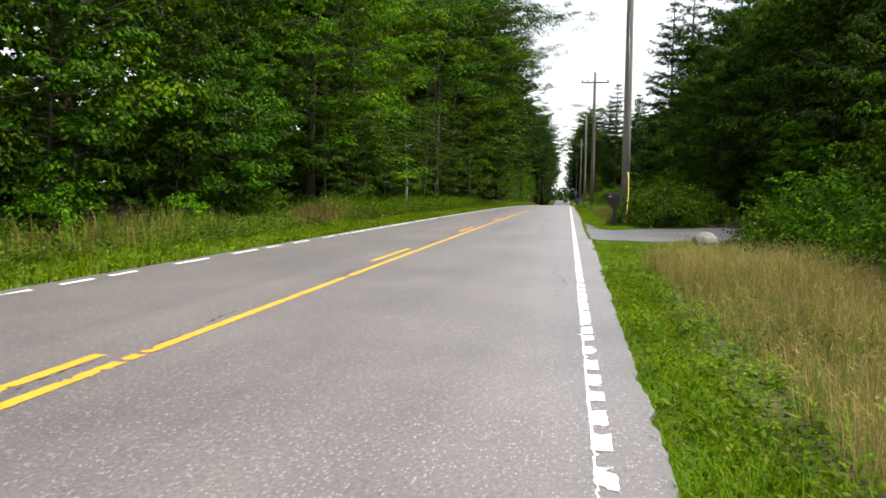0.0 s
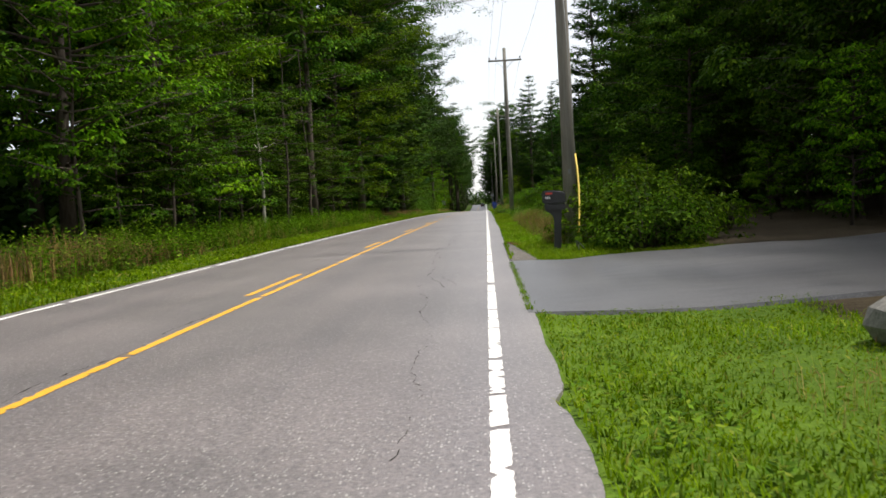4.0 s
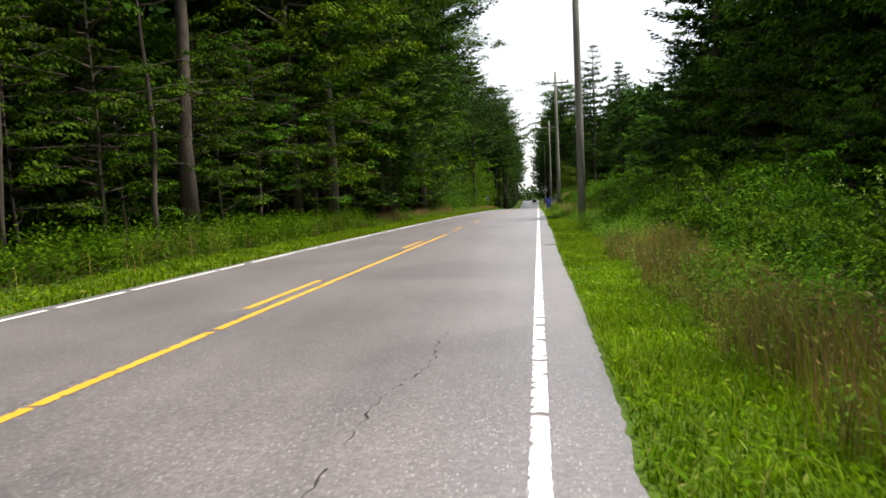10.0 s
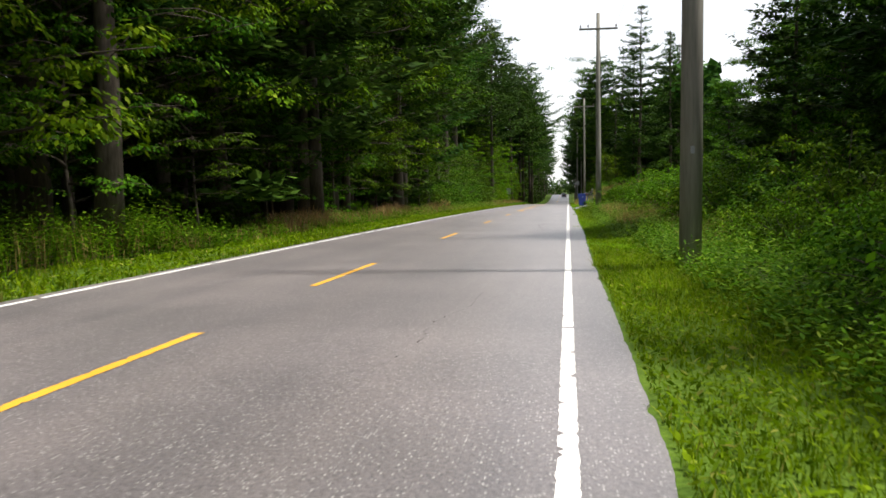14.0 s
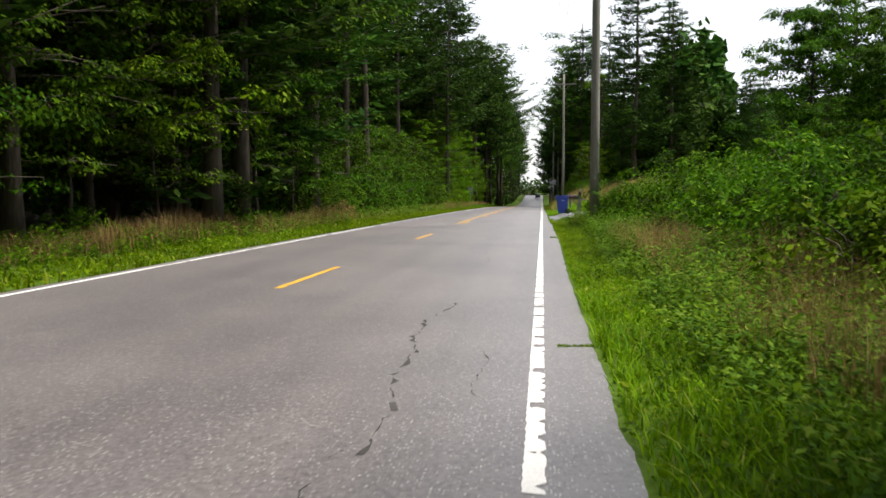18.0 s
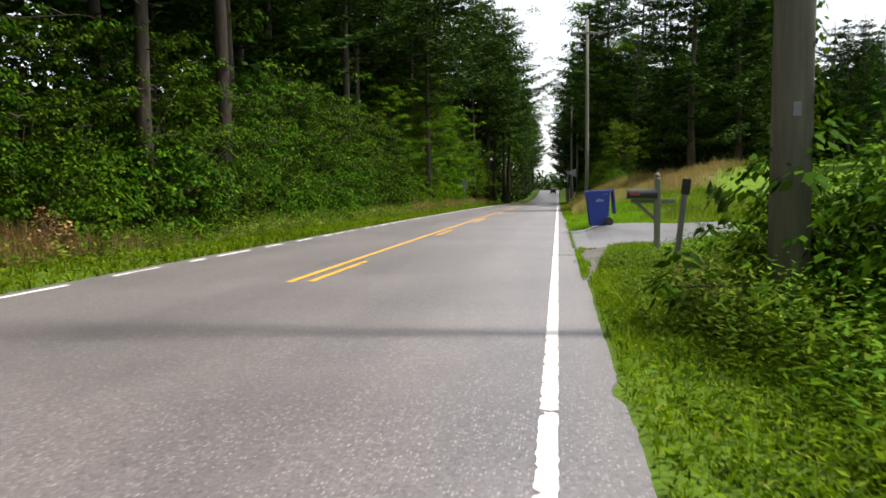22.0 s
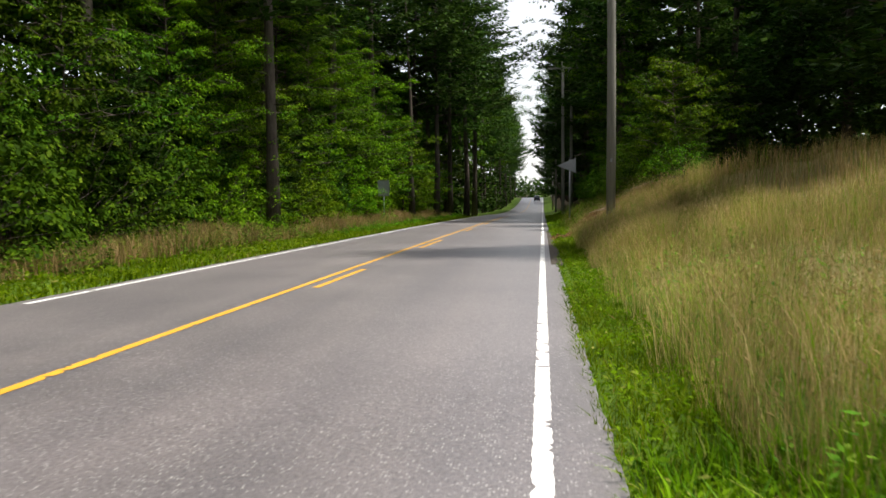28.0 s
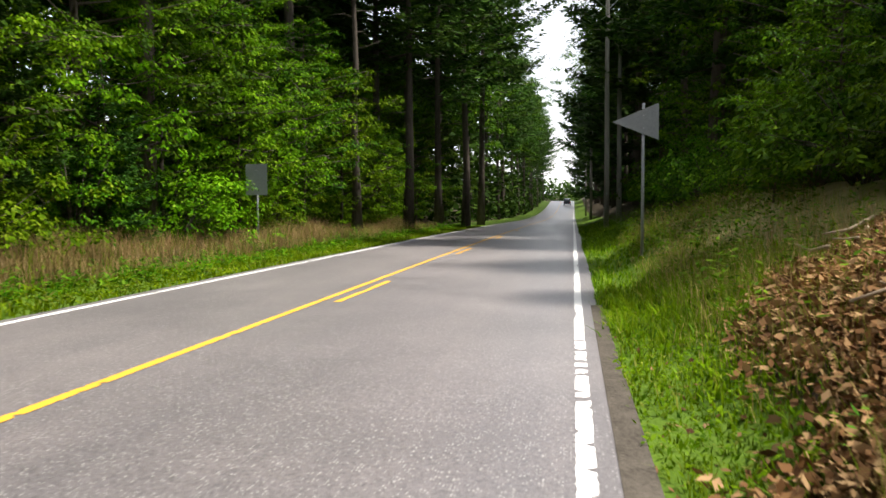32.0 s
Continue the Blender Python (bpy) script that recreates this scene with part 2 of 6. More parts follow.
M_CARGLASS = material("car_glass", (0.05, 0.06, 0.07), (0.08, 0.09, 0.1), 0.08, 2, 30, 0.0)
M_RUBBER = material("tyre_rubber", (0.012, 0.012, 0.012), (0.025, 0.025, 0.025), 0.8, 4, 40, 0.2)
M_LAMP = material("red_lens", (0.3, 0.01, 0.01), (0.4, 0.02, 0.02), 0.2, 4, 40, 0.0)

M_TURF = material("turf", (0.035, 0.07, 0.008), (0.1, 0.165, 0.016), 0.95, 0.7, 26, 0.6, depth=0.03, span=0.16)
M_LAWN = material("mown_lawn", (0.055, 0.105, 0.01), (0.12, 0.195, 0.017), 0.95, 0.35, 22, 0.5, depth=0.03, span=0.2)
M_STRAW = material("straw_ground", (0.1, 0.1, 0.035), (0.27, 0.22, 0.1), 0.95, 0.8, 30, 0.8, depth=0.04, span=0.12)
M_GRIT = material("gritty_brown_shoulder", (0.035, 0.03, 0.024), (0.11, 0.095, 0.078), 0.95, 4, 36, 1.0, depth=0.02, span=0.18)
M_THATCH = material("thatch_and_moss", (0.035, 0.042, 0.014), (0.115, 0.1, 0.045), 0.95, 1.6, 30, 0.8, depth=0.03, span=0.18)
M_GRAVEL = material("gravelly_shoulder", (0.05, 0.046, 0.041), (0.19, 0.177, 0.157), 0.95, 5, 42, 1.0, depth=0.02, span=0.18)
M_STONES = material("crushed_stone", (0.1, 0.096, 0.09), (0.34, 0.325, 0.3), 0.9, 30, 120, 0.3)

# ---- builders ----
EDGE_R, EDGE_L, LINE_L, YELLOW_A, YELLOW_B, YELLOW_C = 0.44, -6.52, -6.28, -3.49, -3.22, -3.33


def smooth(a, b, v):
    u = np.clip((v - a) / (b - a), 0, 1)
    return u * u * (3 - 2 * u)


def lay(x, y):
    """Height of the open ground at x, y."""
    x, y = np.asarray(x, float), np.asarray(y, float)
    z = np.vectorize(road_z)(y)
    right = np.maximum(x - EDGE_R, 0)
    left = np.maximum(EDGE_L - x, 0)
    z = z - 0.04 * smooth(0.0, 0.25, right + left) - 0.05 * (1 - smooth(0.0, 0.02, right + left))
    out = np.maximum(x - 3.5, 0)
    bank = smooth(139 + 2.4 * out, 152 + 2.6 * out, y) * (1 - 0.45 * smooth(196, 215, y))
    steep = smooth(166, 176, y)
    z = z + bank * ((0.32 + 0.18 * steep) * np.clip(x - 1.1 + 0.4 * steep, 0, 8 - 4.5 * steep) + 0.1 * np.clip(x - 9.2, 0, 30))
    lawn = smooth(126, 136, y) * (1 - bank)
    z = z + lawn * (0.05 * np.clip(x - 7, 0, 40) + 0.1 * np.clip(y - 153, 0, 20) * smooth(2, 5, x))
    z = z + (1 - bank) * (1 - lawn) * 0.035 * np.clip(x - 1.5, 0, 12)
    z = z + 0.03 * np.clip(left - 0.4, 0, 8) + smooth(180, 200, y) * 0.07 * np.clip(left - 1.0, 0, 6)
    z = z + 0.12 * smooth(0.4, 1.6, x) * (1 - smooth(3, 6, x)) * smooth(117, 126, y) * (1 - smooth(150, 160, y))
    z = z + 0.1 * smooth(0.45, 1.2, x) * (1 - smooth(4, 8, x)) * smooth(130.5, 136.5, y) * (1 - smooth(146, 154, y))
    z = z + 0.75 * (1 - bank) * smooth(136, 146, y) * smooth(3.2, 5.5, x) * (1 - smooth(172, 184, y))
    bump = 0.035 * np.sin(x * 1.9 + y * 0.7) * np.sin(y * 1.1 - x * 0.6)
    return z + bump * smooth(0.4, 1.5, right + left)


def lay1(x, y):
    return float(lay(x, y))


def mesh_of(name, verts, faces, mats, index=None, soft=False):
    me = bpy.data.meshes.new(name)
    me.from_pydata([tuple(v) for v in verts] if not isinstance(verts, np.ndarray) else verts.tolist(), [], faces if not isinstance(faces, np.ndarray) else faces.tolist())
    for m in mats if isinstance(mats, (list, tuple)) else (mats,):
        me.materials.append(m)
    if index is not None:
        me.polygons.foreach_set("material_index", np.asarray(index, np.int32))
    if soft:
        me.polygons.foreach_set("use_smooth", np.ones(len(me.polygons), bool))
    me.update()
    return me


def part(name, shape, mat=None, parent=None, label="", at=None):
    """Links a bmesh or a mesh as one object under a thing or a part."""
    if isinstance(shape, bmesh.types.BMesh):
        me = bpy.data.meshes.new(name)
        bmesh.ops.recalc_face_normals(shape, faces=shape.faces)
        shape.to_mesh(me)
        shape.free()
        me.materials.append(mat)
    else:
        me = shape
    ob = new(name, me)
    if parent is not None:
        ob.parent = parent
    if at is not None:
        ob.matrix_basis = at
    return tagged(ob, label)


def thing(name, at, label, category, group="", kind=""):
    ob = new(name)
    ob.empty_display_size = 0.1
    ob.matrix_basis = at
    return tagged(ob, label, category, group, kind)


def box(x0, x1, y0, y1, z0, z1, bevel=0.0, taper=1.0, seg=2):
    bm = bmesh.new()
    bmesh.ops.create_cube(bm, size=1)
    cx, cy = (x0 + x1) / 2, (y0 + y1) / 2
    for v in bm.verts:
        k = taper if v.co.z < 0 else 1.0
        v.co = Vector((cx + v.co.x * (x1 - x0) * k, cy + v.co.y * (y1 - y0) * k, z0 if v.co.z < 0 else z1))
    if bevel:
        bmesh.ops.bevel(bm, geom=bm.edges[:], offset=bevel, segments=seg, affect="EDGES", profile=0.6)
    return bm


def tube_data(path, radii, sides=6):
    """Vertices and faces of a tapered tube along a path."""
    path, verts, faces = [Vector(p) for p in path], [], []
    for i, p in enumerate(path):
        d = (path[min(i + 1, len(path) - 1)] - path[max(i - 1, 0)]).normalized()
        u = d.orthogonal().normalized() if abs(d.z) < 0.9 else Vector((1, 0, 0)) - d * d.x
        u.normalize()
        w = d.cross(u)
        for k in range(sides):
            a = 2 * math.pi * k / sides
            verts.append(p + (u * math.cos(a) + w * math.sin(a)) * radii[i])
    for i in range(len(path) - 1):
        for k in range(sides):
            a, b = i * sides + k, i * sides + (k + 1) % sides
            faces.append((a, b, b + sides, a + sides))
    faces.append(tuple(range(sides))[::-1])
    faces.append(tuple(range((len(path) - 1) * sides, len(path) * sides)))
    return verts, faces


def tubes(name, some, mat, soft=True):
    verts, faces = [], []
    for path, radii, sides in some:
        v, f = tube_data(path, radii, sides)
        faces += [tuple(i + len(verts) for i in q) for q in f]
        verts += v
    return mesh_of(name, verts, faces, mat, soft=soft)


def lathe(profile, sides=16):
    """A turned shape from (radius, height) pairs."""
    bm = bmesh.new()
    rings = []
    for r, z in profile:
        rings.append([bm.verts.new((r * math.cos(2 * math.pi * k / sides), r * math.sin(2 * math.pi * k / sides), z)) for k in range(sides)])
    for a, b in zip(rings, rings[1:]):
        for k in range(sides):
            bm.faces.new((a[k], a[(k + 1) % sides], b[(k + 1) % sides], b[k]))
    bm.faces.new(rings[0][::-1])
    bm.faces.new(rings[-1])
    return bm


def leaf_mesh(name, centre, normal, along, length, width, mat, droop=0.0):
    """Many folded leaves at once: centre, normal and direction by row."""
    n = len(centre)
    normal = normal / np.linalg.norm(normal, axis=1, keepdims=True)
    along = along - normal * (along * normal).sum(1, keepdims=True)
    along /= np.linalg.norm(along, axis=1, keepdims=True) + 1e-9
    side = np.cross(normal, along)
    L, W = length[:, None], width[:, None]
    v = np.empty((n, 4, 3))
    v[:, 0] = centre - along * L * 0.5
    v[:, 1] = centre + side * W * 0.5 - normal * W * 0.15 - along * L * 0.05
    v[:, 2] = centre + along * L * 0.5 - normal * L * droop
    v[:, 3] = centre - side * W * 0.5 - normal * W * 0.15 - along * L * 0.05
    me = bpy.data.meshes.new(name)
    me.vertices.add(4 * n)
    me.vertices.foreach_set("co", v.ravel())
    me.loops.add(4 * n)
    me.loops.foreach_set("vertex_index", np.arange(4 * n, dtype=np.int32))
    me.polygons.add(n)
    me.polygons.foreach_set("loop_start", np.arange(0, 4 * n, 4, dtype=np.int32))
    me.materials.append(mat)
    me.update(calc_edges=True)
    return me


def blade_mesh(name, root, height, lean, width, mats, index=None):
    """Many narrow grass blades at once, each a bent strip with a pointed tip, from root points."""
    n = len(root)
    ang = RNG.uniform(0, 2 * np.pi, n)
    side = np.stack([np.cos(ang), np.sin(ang), 0 * ang], 1) * width[:, None] * 0.5
    bend = np.stack([np.cos(ang + 1.57), np.sin(ang + 1.57), 0 * ang], 1) * lean[:, None]
    up = np.stack([0 * ang, 0 * ang, height], 1)
    mid = root + up * 0.62 + bend * 0.33
    v = np.stack([root - side, root + side, mid + side * 0.8, mid - side * 0.8, root + up + bend], 1)
    loops = np.arange(n)[:, None] * 5 + np.array([0, 1, 2, 3, 3, 2, 4])
    me = bpy.data.meshes.new(name)
    me.vertices.add(5 * n)
    me.vertices.foreach_set("co", v.ravel())
    me.loops.add(7 * n)
    me.loops.foreach_set("vertex_index", loops.ravel().astype(np.int32))
    me.polygons.add(2 * n)
    me.polygons.foreach_set("loop_start", (np.arange(n)[:, None] * 7 + np.array([0, 4])).ravel().astype(np.int32))
    for m in mats:
        me.materials.append(m)
    if index is not None:
        me.polygons.foreach_set("material_index", np.repeat(index.astype(np.int32), 2))
    me.update(calc_edges=True)
    return me, v[:, 4], bend


RNG = np.random.default_rng(11)


def unit(n):
    v = RNG.normal(size=(n, 3))
    return v / np.linalg.norm(v, axis=1, keepdims=True)


# ---- the ground: one sheet to the horizon ----
XS = np.concatenate([[-900, -400, -160, -90, -60, -40], np.arange(-30, -8, 1.5), np.arange(-8, -6, 0.25), [-5.5, -3.35, -1], np.arange(0, 3.0, 0.25), np.arange(3, 14, 0.8), np.arange(14, 44, 3), [50, 70, 110, 200, 450, 900]])
YS = np.concatenate([[-600, -200, -80, -40], np.arange(-20, 230, 1.5), np.arange(230, 450, 5), [470, 500, 560, 650, 900, 1500, 2600]])
gx, gy = np.meshgrid(XS, YS)
gz = lay(np.clip(gx, -60, 60), np.clip(gy, -40, 700))
gv = np.stack([gx, gy, gz], -1).reshape(-1, 3)
nx = len(XS)
gf, gi = [], []
for j in range(len(YS) - 1):
    for i in range(nx - 1):
        a = j * nx + i
        gf.append((a, a + 1, a + 1 + nx, a + nx))
        x, y = (XS[i] + XS[i + 1]) / 2, (YS[j] + YS[j + 1]) / 2
        k = 1
        if -9.2 < x < 2.4 or 2.4 <= x < 3.4 and 12 < y < 31:
            k = 0
        if x > 0.3 and 126 < y < 151.5 or x > 9 and 98 < y < 186 and x < 70 or 5 < x < 26 and 140 < y < 164:
            k = 3
        if 0.3 < x < 9 and 138.5 < y < 152:
            k = 0
        if 0.8 < x < 4 and -4 < y < 17:
            k = 4
        if x > 1.5 and (151.5 if x < 4 else 149 + 0.3 * x) < y < 200 and x < 6.2 + max(0, (y - 154) * 0.32):
            k = 2
        gi.append(k)
ground = new("ground", mesh_of("ground", gv, gf, [M_TURF, M_SOIL, M_STRAW, M_LAWN, M_THATCH], gi, soft=True))
tagged(ground, "grassy verges, lawn and dark woodland soil beside the road", "ground", kind="structure")

# ---- the road slab, with ragged edges ----


def ragged(y, seed):
    crumble = max(0.0, noise.noise(Vector((y * 2.6, seed * 7.1, 0.5)))) ** 2
    return 0.02 * math.sin(y * 0.31 + seed) + 0.022 * noise.noise(Vector((y * 0.9, seed, 0))) + 0.012 * noise.noise(Vector((y * 6.0, seed, 3.0))) + 0.008 * noise.noise(Vector((y * 17.0, seed, 5.0))) - 0.09 * crumble


def strip(name, y0, y1, step, xl, xr, lift, mat, skirt=0.12):
    verts, faces = [], []
    ys = np.arange(y0, y1 + step * 0.5, step)
    for y in ys:
        a, b, z = xl(y), xr(y), road_z(y) + lift
        verts += [(a - 0.02, y, z - skirt), (a, y, z), (a * 0.6 + b * 0.4, y, z), (b, y, z), (b + 0.02, y, z - skirt)]
    for j in range(len(ys) - 1):
        for k in range(4):
            p = j * 5 + k
            faces.append((p, p + 1, p + 6, p + 5))
    return mesh_of(name, verts, faces, mat)


near = strip("road", -30, 240, 0.07, lambda y: EDGE_L + ragged(y, 2), lambda y: EDGE_R - 0.1 * smooth(140, 150, y) - 0.1 * smooth(160, 172, y) - 0.14 * (1 - smooth(8, 20, y)) + ragged(y, 5), 0.0, M_ROAD)
road = tagged(new("road", near), "sun-bleached grey asphalt two-lane road with worn surface", "road", kind="structure")
far = strip("road_far", 240, 900, 4.0, lambda y: EDGE_L, lambda y: EDGE_R - 0.2, 0.0, M_ROAD)
tagged(new("road_far", far), "grey asphalt road rising in the distance", "road", kind="structure")

# worn paint, piece by piece
marks_white = thing("edge_line", Matrix(), "worn white edge lines painted along the road", "road marking", kind="structure")
marks_yellow = thing("centre_line", Matrix(), "worn double yellow centre line, partly broken", "road marking", kind="structure")


def paint(name, x, y0, y1, width, mat, parent, lift=0.004):
    n = max(2, int((y1 - y0) / (0.045 if y1 < 186 and x > -4 else 0.5)))
    rnd = random.Random(int(y0 * 100) + int(x * 7))
    verts, faces = [], []
    for j in range(n + 1):
        y = y0 + (y1 - y0) * j / n
        end = 0.03 if j in (0, n) else 0.0
        j1, j2 = rnd.uniform(-1, 1), rnd.uniform(-1, 1)
        if rnd.random() < 0.07:
            j1 += rnd.uniform(2, 8)
        if rnd.random() < (0.1 if y1 - y0 < 1.3 else 0.05):
            j2 -= rnd.uniform(2, 13)
        verts += [(x - width / 2 + j1 * 0.005, y + rnd.uniform(-end, end), road_z(y) + lift), (x, y + rnd.uniform(-end, end), road_z(y) + lift), (x + width / 2 + j2 * 0.005, y + rnd.uniform(-end, end), road_z(y) + lift)]
    for j in range(n):
        faces += [(3 * j, 3 * j + 1, 3 * j + 4, 3 * j + 3), (3 * j + 1, 3 * j + 2, 3 * j + 5, 3 * j + 4)]
    part(name, mesh_of(name, verts, faces, mat), parent=parent)


def line_of_pieces(x, zones, width, mat, parent, seed, name):
    rnd = random.Random(seed)
    for y0, y1, lo, hi, g0, g1 in zones:
        y = y0
        while y < y1 - 0.05:
            e = min(y + rnd.uniform(lo, hi), y1)
            paint(name, x, y, e, width, mat, parent)
            y = e + rnd.uniform(g0, g1)


line_of_pieces(0.0, [(-6, 2.5, 0.8, 2, 0.05, 0.12), (2.5, 7.5, 0.2, 0.36, 0.14, 0.28), (7.5, 12, 0.25, 0.6, 0.06, 0.14), (12, 21, 0.5, 1.2, 0.05, 0.12), (21, 26.4, 1.0, 1.9, 0.05, 0.1), (26.75, 33, 1.1, 2.2, 0.08, 0.22), (33.1, 40, 0.2, 0.6, 0.05, 0.1),
                     (40, 42.7, 3, 3, 0.05, 0.06), (42.78, 48, 0.5, 2.0, 0.05, 0.12), (48, 58, 0.25, 0.9, 0.05, 0.16), (58, 66, 0.25, 0.9, 0.05, 0.13), (66, 84, 3, 6, 0.03, 0.06), (84, 92, 0.5, 1.6, 0.05, 0.2),
                     (92, 100.5, 0.3, 0.9, 0.05, 0.16), (100.6, 122, 3, 7, 0.03, 0.07), (122, 124, 2, 2, 0.1, 0.15), (124.1, 130, 1.4, 3.0, 0.05, 0.12), (130, 132.2, 2.1, 2.2, 0.03, 0.05), (132.3, 137.6, 0.5, 1.3, 0.03, 0.09), (137.7, 157, 6, 12, 0.02, 0.04), (157.05, 165.5, 0.8, 3, 0.03, 0.08), (165.55, 170.1, 0.4, 1.1, 0.04, 0.11),
                     (170.2, 172.9, 0.18, 0.42, 0.06, 0.14), (173.0, 179.3, 1.6, 3.2, 0.04, 0.08), (179.4, 181.9, 0.15, 0.6, 0.05, 0.12), (181.95, 240, 8, 14, 0.03, 0.08)], 0.1, M_WHITE, marks_white, 3, "white_paint")
# thin strip of paint left along the worn stretches
for y0, y1 in ((2.6, 7.5), (8.0, 11.8), (48.2, 52.0), (53.0, 57.6), (92.4, 96.0)):
    paint("white_paint", -0.042, y0, y1, 0.016, M_WHITE, marks_white, 0.003)
paint("white_paint", 0.0, 240, 440, 0.1, M_WHITE, marks_white, 0.01)
line_of_pieces(LINE_L, [(0, 24, 0.6, 1.4, 0.3, 1.3), (24, 60, 1.5, 4, 0.1, 0.5), (60, 120, 3, 8, 0.1, 0.4), (120, 160, 0.6, 1.8, 0.3, 1.2), (160, 240, 6, 12, 0.05, 0.2)], 0.1, M_WHITE, marks_white, 4, "white_paint")
line_of_pieces(YELLOW_B, [(-5, 5.8, 2, 4, 0.05, 0.1), (5.85, 40, 2.5, 6, 0.04, 0.3), (40, 71.3, 3, 8, 0.04, 0.2)], 0.1, M_YELLOW, marks_yellow, 5, "yellow_paint")
for k in range(-1, 5):
    paint("yellow_paint", YELLOW_A, 14.4 + 12.2 * k, 17.95 + 12.2 * k, 0.1, M_YELLOW, marks_yellow)
for y0, y1 in ((75.1, 78.8), (86.9, 90.2), (98.7, 102.0), (111.1, 114.4)):
    paint("yellow_paint", YELLOW_C, y0, y1, 0.1, M_YELLOW, marks_yellow)
line_of_pieces(YELLOW_A, [(123.8, 150, 5, 10, 0.02, 0.06), (150, 171.5, 8, 14, 0.02, 0.08), (171.55, 176.4, 0.5, 1.3, 0.03, 0.14), (176.4, 240, 8, 14, 0.02, 0.08)], 0.1, M_YELLOW, marks_yellow, 6, "yellow_paint")
for k in range(0, 9):
    paint("yellow_paint", YELLOW_B, 123.9 + 12.2 * k, 127.3 + 12.2 * k, 0.1, M_YELLOW, marks_yellow)
paint("yellow_paint", YELLOW_B, 171.2, 172.66, 0.1, M_YELLOW, marks_yellow)
paint("yellow_paint", YELLOW_B, 146.6, 148.3, 0.1, M_YELLOW, marks_yellow)
paint("yellow_paint", YELLOW_A, 240, 440, 0.1, M_YELLOW, marks_yellow, 0.01)

# ---- trees ----


def bent(h, r, lean, seed):
    rnd = random.Random(seed)
    pts, rad = [], []
    x = y = 0.0
    n = 7
    for i in range(n + 1):
        u = i / n
        pts.append((x, y, h * u - (0.3 if i == 0 else 0)))
        rad.append(r * (1 - 0.85 * u) * (1.35 if i == 0 else 1))
        x += lean[0] * h / n + rnd.uniform(-0.12, 0.12)
        y += lean[1] * h / n + rnd.uniform(-0.12, 0.12)
    return pts, rad


def clumps(cent, out, big, per, size, mat, name, flat=0.5, aspect=0.55, droop=0.15):
    """Domed clumps of leaves round branch ends: leaves face outwards and up on top, and hang at the rim."""
    cent, out, big = np.asarray(cent, float), np.asarray(out, float), np.asarray(big, float)
    n = len(cent) * per
    d = unit(n)
    d[:, 2] = np.abs(d[:, 2]) * 1.1 - 0.3
    d /= np.linalg.norm(d, axis=1, keepdims=True)
    size_of = np.repeat(big, per)
    wild = np.repeat(RNG.uniform(0.8, 1.2, (len(cent), 3)), per, 0)
    off = d * wild * (size_of * RNG.uniform(0.45, 1.08, n))[:, None] * [1, 1, flat]
    off[:, 2] -= 0.3 * (off[:, 0] ** 2 + off[:, 1] ** 2) / size_of
    o = np.repeat(out, per, 0)
    normal = d * [0.7, 0.7, 0.8] + np.array([0, 0, 0.75]) + 0.25 * o + RNG.normal(0, 0.3, (n, 3))
    along = d * [1, 1, 0.1] + 0.4 * o + RNG.normal(0, 0.35, (n, 3)) - np.array([0, 0, 0.25])
    length = size * RNG.uniform(0.6, 1.3, n)
    return leaf_mesh(name, np.repeat(cent, per, 0) + off, normal, along, length, length * aspect, mat, droop)


